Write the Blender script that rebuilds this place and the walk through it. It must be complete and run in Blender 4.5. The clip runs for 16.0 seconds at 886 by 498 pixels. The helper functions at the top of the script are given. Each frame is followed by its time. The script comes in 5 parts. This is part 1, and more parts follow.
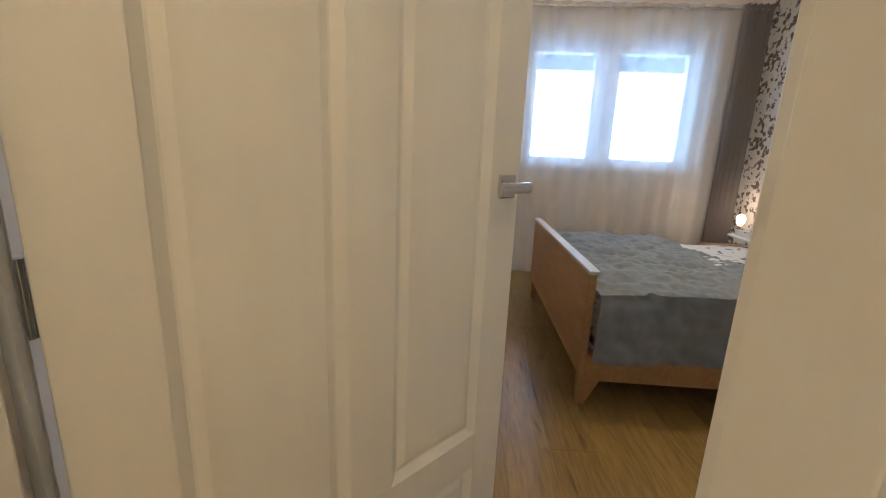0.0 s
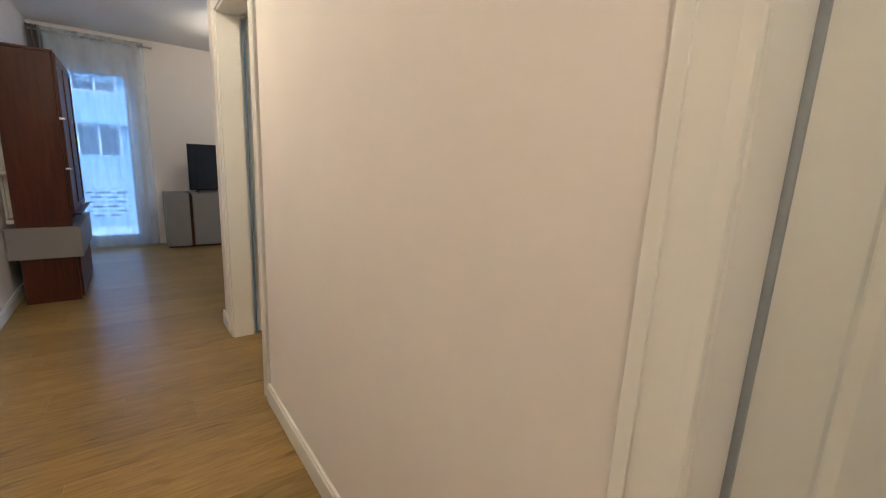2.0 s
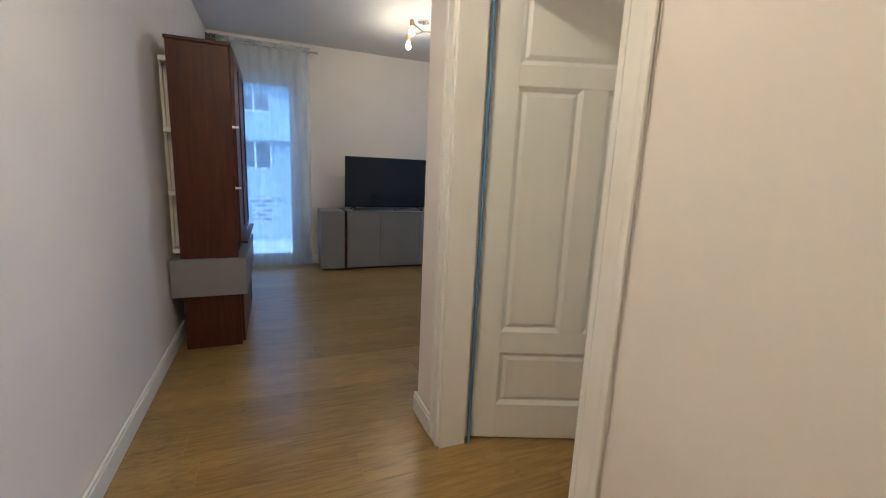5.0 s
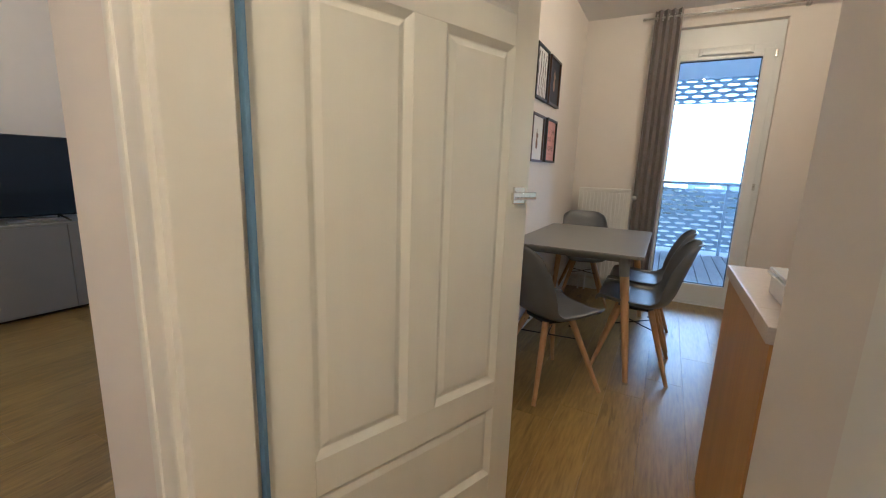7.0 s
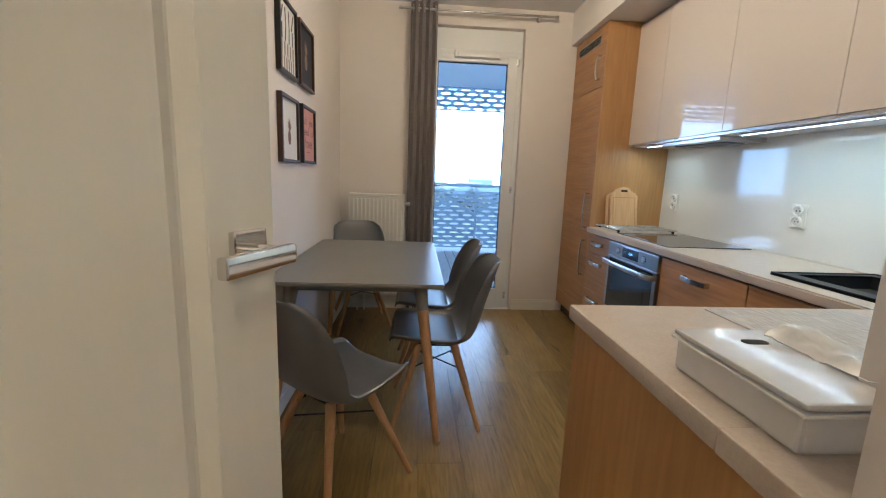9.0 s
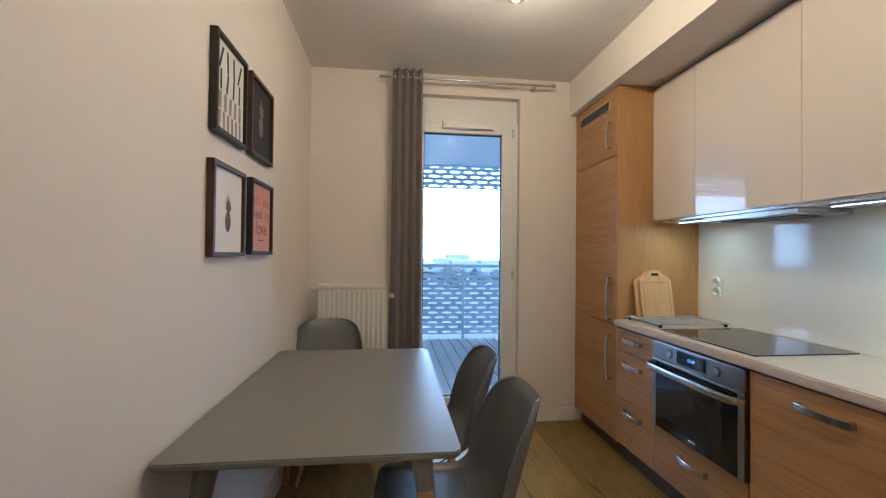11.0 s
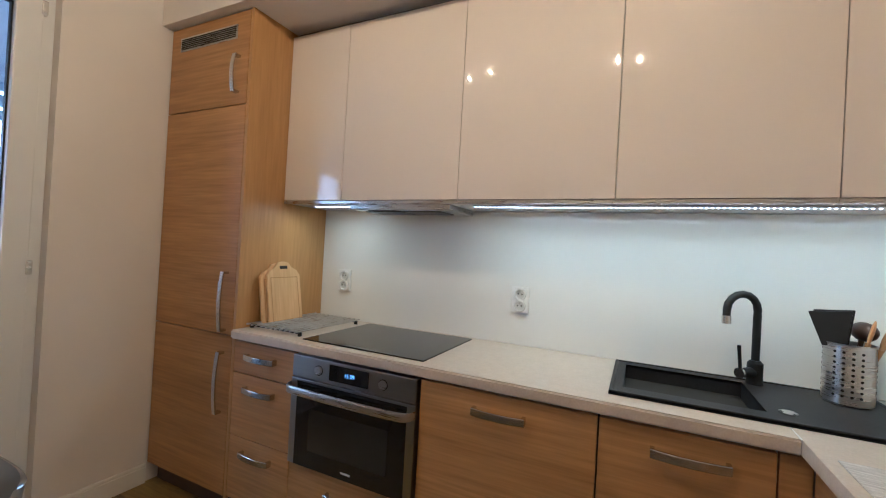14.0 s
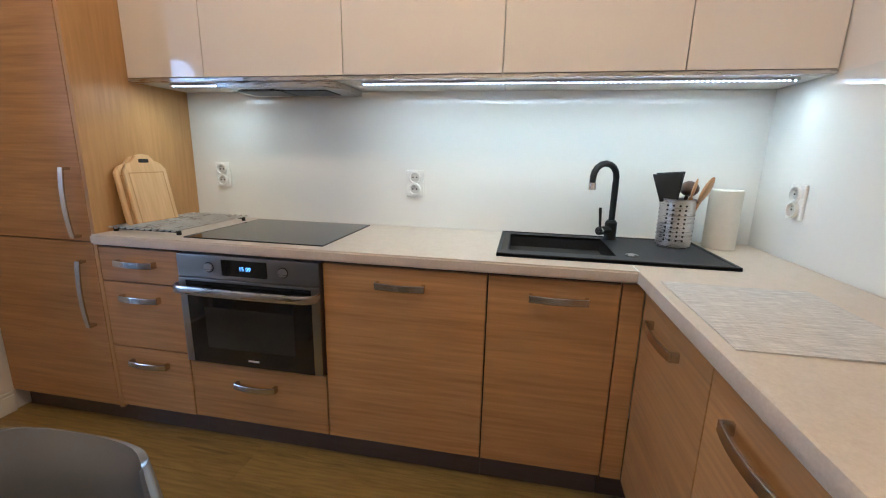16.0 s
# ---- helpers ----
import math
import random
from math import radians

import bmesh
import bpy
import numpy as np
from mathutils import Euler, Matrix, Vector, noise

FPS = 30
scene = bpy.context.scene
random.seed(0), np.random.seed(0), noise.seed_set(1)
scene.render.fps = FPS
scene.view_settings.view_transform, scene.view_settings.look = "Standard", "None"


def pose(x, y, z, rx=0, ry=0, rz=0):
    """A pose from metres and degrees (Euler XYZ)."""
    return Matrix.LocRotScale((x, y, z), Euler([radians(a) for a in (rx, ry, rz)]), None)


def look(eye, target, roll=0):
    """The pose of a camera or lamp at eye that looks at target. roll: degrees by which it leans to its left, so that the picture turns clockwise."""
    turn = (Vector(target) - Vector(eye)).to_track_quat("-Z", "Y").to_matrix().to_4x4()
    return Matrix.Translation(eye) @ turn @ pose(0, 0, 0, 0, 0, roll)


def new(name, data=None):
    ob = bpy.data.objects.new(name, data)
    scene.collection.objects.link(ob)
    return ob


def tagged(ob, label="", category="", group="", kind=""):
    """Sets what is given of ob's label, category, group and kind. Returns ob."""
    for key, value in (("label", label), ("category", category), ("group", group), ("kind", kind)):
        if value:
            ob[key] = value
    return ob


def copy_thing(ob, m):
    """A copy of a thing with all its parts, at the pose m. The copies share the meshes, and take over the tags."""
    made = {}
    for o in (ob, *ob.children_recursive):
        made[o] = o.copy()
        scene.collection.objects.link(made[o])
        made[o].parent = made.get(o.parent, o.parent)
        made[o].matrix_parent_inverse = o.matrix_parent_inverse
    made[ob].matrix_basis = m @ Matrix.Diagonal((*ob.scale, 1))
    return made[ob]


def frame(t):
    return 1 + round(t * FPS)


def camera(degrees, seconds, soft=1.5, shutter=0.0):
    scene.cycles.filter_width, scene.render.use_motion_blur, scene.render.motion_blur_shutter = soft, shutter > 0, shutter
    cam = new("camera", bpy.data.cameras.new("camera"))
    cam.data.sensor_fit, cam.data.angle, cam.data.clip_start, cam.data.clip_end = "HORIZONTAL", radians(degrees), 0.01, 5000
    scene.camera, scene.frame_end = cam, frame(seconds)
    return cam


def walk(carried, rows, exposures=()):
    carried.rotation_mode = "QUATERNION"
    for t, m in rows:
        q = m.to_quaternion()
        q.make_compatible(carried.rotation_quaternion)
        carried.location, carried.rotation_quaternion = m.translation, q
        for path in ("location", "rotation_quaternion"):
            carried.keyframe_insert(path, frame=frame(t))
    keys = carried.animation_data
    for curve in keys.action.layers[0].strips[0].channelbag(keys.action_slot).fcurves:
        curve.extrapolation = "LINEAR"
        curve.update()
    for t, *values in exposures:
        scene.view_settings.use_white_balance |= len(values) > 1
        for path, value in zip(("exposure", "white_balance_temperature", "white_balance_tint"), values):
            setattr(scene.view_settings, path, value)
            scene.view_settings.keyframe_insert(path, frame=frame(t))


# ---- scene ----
cam = camera(94.2, 16.0, soft=1.15)
PATH = [
    (0, (0.777, 1.166, 1.189), (0.671, 3.112, 0.738), 2.4),
    (0.5, (0.677, 1.0, 1.2), (0.134, 2.872, 0.752), 3.0),
    (1, (0.612, 0.912, 1.216), (-0.302, 2.634, 0.771), 3.4),
    (1.5, (0.553, 0.924, 1.175), (-0.759, 2.383, 0.787), 3.6),
    (2, (0.5, 0.893, 1.181), (-1.062, 2.08, 0.791), 2.6),
    (2.5, (0.357, 0.868, 1.183), (-1.37, 1.805, 0.808), 2.6),
    (3, (0.171, 0.867, 1.183), (-1.661, 1.58, 0.817), 2.5),
    (3.2, (0.096, 0.872, 1.188), (-1.767, 1.497, 0.814), 2.4),
    (5.3, (-1.047, 0.7, 1.199), (-2.831, 1.526, 0.836), 2.6),
    (5.5, (-1.142, 0.692, 1.215), (-2.875, 1.620, 0.848), 2.2),
    (6, (-1.346, 0.758, 1.22), (-2.9, 1.957, 0.839), 1.5),
    (6.5, (-1.57, 0.889, 1.21), (-2.851, 2.375, 0.824), 1.6),
    (7, (-1.72, 1.017, 1.197), (-2.645, 2.748, 0.814), 2.0),
    (7.5, (-1.838, 1.142, 1.216), (-2.394, 3.026, 0.842), 2.4),
    (8, (-1.881, 1.347, 1.21), (-2.098, 3.303, 0.852), 2.7),
    (8.2, (-1.885, 1.431, 1.217), (-1.992, 3.396, 0.861), 2.8),
    (10.3, (-1.992, 2.236, 1.217), (-1.776, 4.217, 1.046), 1.5),
    (10.5, (-1.979, 2.297, 1.249), (-1.793, 4.286, 1.142), 1.2),
    (11, (-1.98, 2.41, 1.284), (-1.745, 4.396, 1.31), 0.6),
    (11.5, (-1.98, 2.55, 1.285), (-1.487, 4.487, 1.358), 0.8),
    (12, (-1.919, 2.713, 1.277), (-1.159, 4.562, 1.351), 1.4),
    (12.5, (-1.841, 2.924, 1.283), (-0.813, 4.638, 1.338), 2.0),
    (13, (-1.825, 3.074, 1.291), (-0.49, 4.562, 1.332), 2.8),
    (13.5, (-1.863, 3.175, 1.287), (-0.252, 4.359, 1.329), 3.2),
    (14, (-1.882, 3.216, 1.292), (-0.078, 4.079, 1.308), 3.2),
    (14.5, (-1.882, 3.21, 1.296), (0.02, 3.823, 1.226), 2.7),
    (15, (-1.892, 3.206, 1.278), (0.042, 3.678, 1.09), 2.0),
    (15.5, (-1.894, 3.207, 1.248), (0.041, 3.605, 0.936), 1.6),
    (16, (-1.904, 3.211, 1.219), (0.015, 3.568, 0.779), 1.3),
]
walk(cam, [(t, look(eye, aim, lean)) for t, eye, aim, lean in PATH], exposures=[(t, e, k, g) for t, e, k, g in ((0.0, 1.2, 4950, 10), (0.5, 1.08, 4700, 8), (1.0, 1.12, 4700, 10), (1.5, 1.4, 4500, 10), (2.5, 1.1, 4450, 10), (3.0, 1.08, 4450, 10), (5.5, 1.28, 4400, 9), (6.0, 1.36, 4550, 10), (8.0, 1.31, 4550, 10), (10.5, 1.22, 4650, 10), (12.0, 1.2, 4600, 10), (13.0, 1.16, 4650, 12), (13.5, 1.09, 4800, 14), (14.0, 1.15, 4700, 14), (14.5, 1.24, 4600, 13), (15.0, 1.27, 4650, 12), (16.0, 1.48, 4700, 14))])

# ---- light ----
world = bpy.data.worlds.new("sky")
scene.world = world
world.use_nodes = True
wn = world.node_tree
sky = wn.nodes.new("ShaderNodeTexSky")
sky.sky_type, sky.sun_disc = "NISHITA", False
sky.sun_elevation, sky.sun_rotation, sky.air_density, sky.dust_density = radians(28), radians(160), 1.0, 1.0
wn.links.new(sky.outputs["Color"], wn.nodes["Background"].inputs["Color"])
wn.nodes["Background"].inputs["Strength"].default_value = 0.15
sun = new("sun", bpy.data.lights.new("sun", "SUN"))
sun.data.energy, sun.data.angle, sun.data.color = 0.8, radians(12), (1.0, 0.97, 0.93)
sun.rotation_euler = (radians(62), 0, radians(28))
WARM, COOL, DAY = (1.0, 0.685, 0.335), (0.95, 1.0, 0.75), (0.60, 0.80, 1.0)


def area_light(name, m, w, h, watts, colour):
    ob = new(name, bpy.data.lights.new(name, "AREA"))
    ob.data.shape, ob.data.size, ob.data.size_y, ob.data.energy, ob.data.color = "RECTANGLE", w, h, watts, colour
    ob.matrix_world = m
    return ob


def bulb_light(name, x, y, z, watts, colour=WARM, r=0.03):
    ob = new(name, bpy.data.lights.new(name, "POINT"))
    ob.data.energy, ob.data.color, ob.data.shadow_soft_size, ob.location = watts, colour, r, (x, y, z)
    return ob


# daylight panels standing at the bedroom window and the wide living room window
area_light("day_bedroom", look((2.14, 5.86, 1.71), (2.2, 3, 1.1)), 1.5, 1.0, 9, DAY)
area_light("day_living_wide", look((-6.42, 3.6, 1.3), (-4, 3.4, 1.0)), 1.3, 1.9, 12, DAY)
# Added panel hidden under the balcony roof; makes the voile glow blue.
area_light("day_living", look((-6.72, 0.66, 2.50), (-6.05, 0.66, 0.9)), 0.7, 0.4, 9, DAY)
LAMPS = [("living", -4.80, 2.05, 2.56, 2.3)]
SPOTS = [(-1.357, 4.174, -1.402, 4.347), (-1.470, 3.268, -1.446, 3.392)]
SPOT_WATTS = (3.3, 5.3)
# Two unseen point lights added to light the hall and doors; no fitting modelled.
bulb_light("hall_bulb", 0.95, 0.60, 2.40, 9.5)
bulb_light("hall_bulb", -1.65, 0.60, 2.40, 14)
bulb_light("bedside_bulb", 3.31, 5.11, 0.80, 1.4, (1.0, 0.66, 0.36))
# Unseen warm point light added to brighten the bed and floor.
bulb_light("bedroom_bulb", 1.9, 3.4, 2.4, 17)
area_light("led_strip", look((-0.25, 3.09, 1.482), (-0.25, 3.09, 0)), 1.5, 0.012, 1.5, COOL).matrix_world @= pose(0, 0, 0, 0, 0, 90)
area_light("led_strip", look((-0.25, 4.60, 1.482), (-0.25, 4.60, 0)), 0.28, 0.012, 0.45, COOL).matrix_world @= pose(0, 0, 0, 0, 0, 90)

# ---- materials ----


class Mat:
    """A principled material whose colour mixes two tones by noise, with fine bump."""

    def __init__(self, name, a, b=None, rough=0.5, metal=0.0, scale=8.0, stretch=(1, 1, 1), detail=6.0, bump=0.0, bump_scale=60.0, spec=0.5, rand=0.0, lo=0.35, hi=0.65, coat=0.0):
        self.m = bpy.data.materials.new(name)
        self.m.use_nodes = True
        self.t = self.m.node_tree
        self.p = self.t.nodes["Principled BSDF"]
        self.p.inputs["Roughness"].default_value = rough
        self.p.inputs["Metallic"].default_value = metal
        self.p.inputs["Specular IOR Level"].default_value = spec
        self.p.inputs["Coat Weight"].default_value = coat
        self.p.inputs["Coat Roughness"].default_value = 0.05
        self.co = self.n("ShaderNodeTexCoord").outputs["Object"]
        b = b or tuple(c * 0.93 for c in a)
        if rand:
            info = self.n("ShaderNodeObjectInfo")
            off = self.n("ShaderNodeVectorMath", operation="ADD")
            mul = self.n("ShaderNodeMath", operation="MULTIPLY")
            mul.inputs[1].default_value = 37.0
            self.l(info.outputs["Random"], mul.inputs[0])
            self.l(self.co, off.inputs[0])
            self.l(mul.outputs[0], off.inputs[1])
            self.co = off.outputs[0]
        mp = self.n("ShaderNodeMapping")
        mp.inputs["Scale"].default_value = stretch
        self.l(self.co, mp.inputs["Vector"])
        self.vec = mp.outputs[0]
        f1 = self.noise(scale, detail)
        f2 = self.noise(scale * 0.17, 2.0)
        add = self.n("ShaderNodeMix", data_type="FLOAT")
        add.inputs["Factor"].default_value = 0.35
        self.l(f1, add.inputs[2]), self.l(f2, add.inputs[3])
        ramp = self.n("ShaderNodeValToRGB")
        ramp.color_ramp.elements[0].position, ramp.color_ramp.elements[1].position = lo, hi
        ramp.color_ramp.elements[0].color, ramp.color_ramp.elements[1].color = (*b, 1), (*a, 1)
        self.l(add.outputs[0], ramp.inputs[0])
        self.colour = ramp.outputs[0]
        if rand:
            hsv = self.n("ShaderNodeHueSaturation")
            rng = self.n("ShaderNodeMapRange")
            rng.inputs["To Min"].default_value, rng.inputs["To Max"].default_value = 1 - rand, 1 + rand
            self.l(info.outputs["Random"], rng.inputs[0])
            self.l(rng.outputs[0], hsv.inputs["Value"])
            self.l(self.colour, hsv.inputs["Color"])
            self.colour = hsv.outputs[0]
        self.l(self.colour, self.p.inputs["Base Color"])
        rr = self.n("ShaderNodeMapRange")
        rr.inputs["To Min"].default_value, rr.inputs["To Max"].default_value = max(0.02, rough * 0.85), min(1, rough * 1.15)
        self.l(f1, rr.inputs[0])
        self.l(rr.outputs[0], self.p.inputs["Roughness"])
        if bump:
            bn = self.n("ShaderNodeBump")
            bn.inputs["Strength"].default_value, bn.inputs["Distance"].default_value = bump, 0.002
            self.l(self.noise(bump_scale, 4.0), bn.inputs["Height"])
            self.l(bn.outputs[0], self.p.inputs["Normal"])

    def n(self, kind, **attrs):
        node = self.t.nodes.new(kind)
        if "operation" in attrs:
            node.operation = attrs["operation"]
        if "data_type" in attrs:
            node.data_type = attrs["data_type"]
        return node

    def l(self, a, b):
        self.t.links.new(a, b)

    def noise(self, scale, detail):
        nz = self.n("ShaderNodeTexNoise")
        nz.inputs["Scale"].default_value, nz.inputs["Detail"].default_value = scale, detail
        self.l(self.vec, nz.inputs["Vector"])
        return nz.outputs["Fac"]


def glow(name, colour, strength):
    m = bpy.data.materials.new(name)
    m.use_nodes = True
    p = m.node_tree.nodes["Principled BSDF"]
    p.inputs["Emission Color"].default_value, p.inputs["Emission Strength"].default_value = (*colour, 1), strength
    p.inputs["Base Color"].default_value = (*colour, 1)
    return m


def clear(name, tint=(1, 1, 1), rough=0.0):
    """Thin clear pane: mostly straight through, with a Fresnel gloss."""
    m = bpy.data.materials.new(name)
    m.use_nodes = True
    t = m.node_tree
    t.nodes.remove(t.nodes["Principled BSDF"])
    a, b, mix, fr = (t.nodes.new(k) for k in ("ShaderNodeBsdfTransparent", "ShaderNodeBsdfGlossy", "ShaderNodeMixShader", "ShaderNodeFresnel"))
    a.inputs["Color"].default_value = (*tint, 1)
    b.inputs["Roughness"].default_value = rough
    fr.inputs["IOR"].default_value = 1.3
    t.links.new(fr.outputs[0], mix.inputs[0]), t.links.new(a.outputs[0], mix.inputs[1]), t.links.new(b.outputs[0], mix.inputs[2])
    t.links.new(mix.outputs[0], t.nodes["Material Output"].inputs["Surface"])
    return m


def sheer(name, colour, through_part):
    """Voile: part open weave, part translucent thread."""
    m = bpy.data.materials.new(name)
    m.use_nodes = True
    t = m.node_tree
    t.nodes.remove(t.nodes["Principled BSDF"])
    a, b, c, mix, mix2, nz, rng, co = (t.nodes.new(k) for k in ("ShaderNodeBsdfTransparent", "ShaderNodeBsdfTranslucent", "ShaderNodeBsdfDiffuse", "ShaderNodeMixShader", "ShaderNodeMixShader", "ShaderNodeTexNoise", "ShaderNodeMapRange", "ShaderNodeTexCoord"))
    b.inputs["Color"].default_value = c.inputs["Color"].default_value = (*colour, 1)
    mix.inputs[0].default_value = 0.5
    nz.inputs["Scale"].default_value = 6.0
    rng.inputs["To Min"].default_value, rng.inputs["To Max"].default_value = 1 - through_part - 0.04, 1 - through_part + 0.04
    t.links.new(co.outputs["Object"], nz.inputs["Vector"]), t.links.new(nz.outputs["Fac"], rng.inputs[0]), t.links.new(rng.outputs[0], mix2.inputs[0])
    t.links.new(b.outputs[0], mix.inputs[1]), t.links.new(c.outputs[0], mix.inputs[2])
    t.links.new(a.outputs[0], mix2.inputs[1]), t.links.new(mix.outputs[0], mix2.inputs[2])
    t.links.new(mix2.outputs[0], t.nodes["Material Output"].inputs["Surface"])
    return m


WALL = Mat("wall_paint", (0.80, 0.748, 0.692), (0.765, 0.712, 0.656), rough=0.75, scale=3.0, bump=0.08, bump_scale=220).m
CEIL = Mat("ceiling_paint", (0.76, 0.74, 0.715), (0.73, 0.71, 0.685), rough=0.85, scale=2.0, bump=0.15, bump_scale=200).m
TRIM = Mat("white_satin", (0.81, 0.79, 0.725), (0.78, 0.76, 0.695), rough=0.32, scale=5.0, bump=0.06, bump_scale=90).m
DOORW = Mat("door_satin", (0.79, 0.78, 0.705), (0.76, 0.75, 0.675), rough=0.34, scale=6.0, stretch=(3, 3, 0.3), bump=0.10, bump_scale=60).m
pk = Mat("oak_laminate", (0.345, 0.228, 0.062), (0.165, 0.103, 0.028), rough=0.30, scale=9.0, stretch=(9, 0.9, 4), bump=0.12, bump_scale=40, rand=0.13, lo=0.28, hi=0.68)
pm1, pn1, pr1, px1 = pk.n("ShaderNodeMapping"), pk.n("ShaderNodeTexNoise"), pk.n("ShaderNodeValToRGB"), pk.n("ShaderNodeMix", data_type="RGBA")
pm1.inputs["Scale"].default_value = (20, 2.7, 4)
pn1.inputs["Scale"].default_value, pn1.inputs["Detail"].default_value, pn1.inputs["Distortion"].default_value = 1.0, 3.0, 0.6
pr1.color_ramp.elements[0].position, pr1.color_ramp.elements[1].position = 0.63, 0.76
pr1.color_ramp.elements[0].color, pr1.color_ramp.elements[1].color = (0, 0, 0, 1), (0.75, 0.75, 0.75, 1)
px1.inputs[7].default_value = (0.055, 0.030, 0.012, 1)
pk.l(pk.co, pm1.inputs["Vector"]), pk.l(pm1.outputs[0], pn1.inputs["Vector"]), pk.l(pn1.outputs["Fac"], pr1.inputs[0])
pk.l(pr1.outputs[0], px1.inputs[0]), pk.l(pk.colour, px1.inputs[6]), pk.l(px1.outputs[2], pk.p.inputs["Base Color"])
PLANK = pk.m
OAKH = Mat("oak_front", (0.54, 0.292, 0.102), (0.310, 0.153, 0.050), rough=0.42, scale=5.0, stretch=(2, 0.7, 17), detail=9.0, bump=0.10, bump_scale=30, rand=0.07, lo=0.28, hi=0.68).m
OAKS = Mat("oak_front_south", (0.54, 0.292, 0.102), (0.310, 0.153, 0.050), rough=0.42, scale=5.0, stretch=(0.7, 2, 17), detail=9.0, bump=0.10, bump_scale=30, rand=0.07, lo=0.28, hi=0.68).m
OAKV = Mat("oak_panel_upright", (0.53, 0.300, 0.105), (0.385, 0.205, 0.066), rough=0.42, scale=5.0, stretch=(14, 14, 0.9), bump=0.10, bump_scale=30, lo=0.3, hi=0.7).m
GLOSS = Mat("gloss_cream", (0.77, 0.695, 0.63), (0.76, 0.685, 0.62), rough=0.025, scale=2.0, coat=0.5).m
TOP = Mat("worktop_stone", (0.62, 0.535, 0.44), (0.54, 0.455, 0.365), rough=0.38, scale=160.0, bump=0.05, bump_scale=150).m
SPLASH = Mat("splash_glass", (0.80, 0.79, 0.75), (0.79, 0.78, 0.74), rough=0.08, scale=1.0, coat=0.3).m
STEEL = Mat("brushed_steel", (0.60, 0.58, 0.55), (0.57, 0.55, 0.52), rough=0.28, metal=1.0, scale=12, stretch=(1, 1, 22)).m
OVENM = Mat("oven_steel", (0.40, 0.39, 0.375), (0.375, 0.365, 0.35), rough=0.30, metal=1.0, scale=12, stretch=(1, 0.4, 40)).m
HANDLE = Mat("satin_steel_handle", (0.60, 0.58, 0.55), (0.54, 0.52, 0.49), rough=0.24, metal=1.0, scale=8).m
CHROME = Mat("chrome", (0.78, 0.77, 0.75), (0.72, 0.71, 0.69), rough=0.12, metal=1.0, scale=4).m
DARKM = Mat("dark_metal", (0.03, 0.03, 0.032), (0.02, 0.02, 0.02), rough=0.35, metal=0.6).m
BLACKG = Mat("black_glass", (0.012, 0.012, 0.013), (0.010, 0.010, 0.011), rough=0.05, coat=0.15, scale=2).m
SINKM = Mat("black_composite", (0.020, 0.020, 0.021), (0.012, 0.012, 0.013), spec=0.35, rough=0.5, scale=140, bump=0.15, bump_scale=300).m
BLACKP = Mat("black_plastic", (0.014, 0.014, 0.014), (0.010, 0.010, 0.010), spec=0.3, rough=0.5, scale=20).m
GREYT = Mat("grey_lacquer", (0.215, 0.21, 0.188), (0.20, 0.195, 0.173), rough=0.33, scale=3, bump=0.03, bump_scale=80).m
GREYC = Mat("grey_plastic_shell", (0.130, 0.132, 0.138), (0.115, 0.117, 0.122), coat=0.6, rough=0.30, scale=5, bump=0.04, bump_scale=120).m
CUSH = Mat("grey_leatherette", (0.10, 0.10, 0.105), (0.08, 0.08, 0.085), rough=0.42, scale=30, bump=0.2, bump_scale=160).m
GREYF = Mat("grey_front", (0.235, 0.225, 0.215), (0.215, 0.205, 0.195), rough=0.45, scale=4, bump=0.05, bump_scale=90).m
BEECH = Mat("beech_wood", (0.56, 0.33, 0.15), (0.42, 0.23, 0.09), rough=0.45, scale=5, stretch=(10, 10, 1.2), bump=0.08, bump_scale=40).m
BAMBOO = Mat("board_wood", (0.72, 0.48, 0.24), (0.60, 0.37, 0.16), rough=0.5, scale=6, stretch=(12, 12, 1.0), bump=0.1, bump_scale=40).m
MAHOG = Mat("mahogany_veneer", (0.080, 0.0225, 0.0075), (0.044, 0.0125, 0.005), spec=0.25, rough=0.40, scale=5, stretch=(8, 8, 0.8), bump=0.05, bump_scale=40).m
BEDW = Mat("bed_oak", (0.42, 0.25, 0.11), (0.30, 0.165, 0.065), rough=0.45, scale=5, stretch=(10, 1.0, 8), bump=0.1, bump_scale=40).m
DRAPE = Mat("grey_drape", (0.255, 0.228, 0.218), (0.215, 0.192, 0.184), rough=0.85, scale=60, bump=0.4, bump_scale=260).m
QUILT = Mat("blue_grey_quilt", (0.26, 0.285, 0.31), (0.20, 0.222, 0.245), rough=0.9, scale=14, bump=0.6, bump_scale=18).m
RADW = Mat("radiator_enamel", (0.80, 0.78, 0.73), (0.78, 0.76, 0.71), rough=0.3, scale=3).m
PVC = Mat("white_frame", (0.80, 0.80, 0.79), (0.78, 0.78, 0.77), rough=0.3, scale=3).m
SOFA = Mat("sofa_cloth", (0.42, 0.40, 0.37), (0.36, 0.34, 0.31), rough=0.9, scale=60, bump=0.4, bump_scale=200).m
PAPERW = Mat("paper_white", (0.80, 0.78, 0.74), (0.78, 0.76, 0.72), rough=0.7, scale=10).m
TOWEL = Mat("paper_towel", (0.74, 0.70, 0.62), (0.70, 0.66, 0.58), rough=0.9, scale=40, bump=0.4, bump_scale=150).m
DECK = Mat("deck_board", (0.42, 0.40, 0.385), (0.32, 0.30, 0.285), rough=0.7, scale=6, stretch=(10, 1, 4), bump=0.3, bump_scale=40, rand=0.1).m
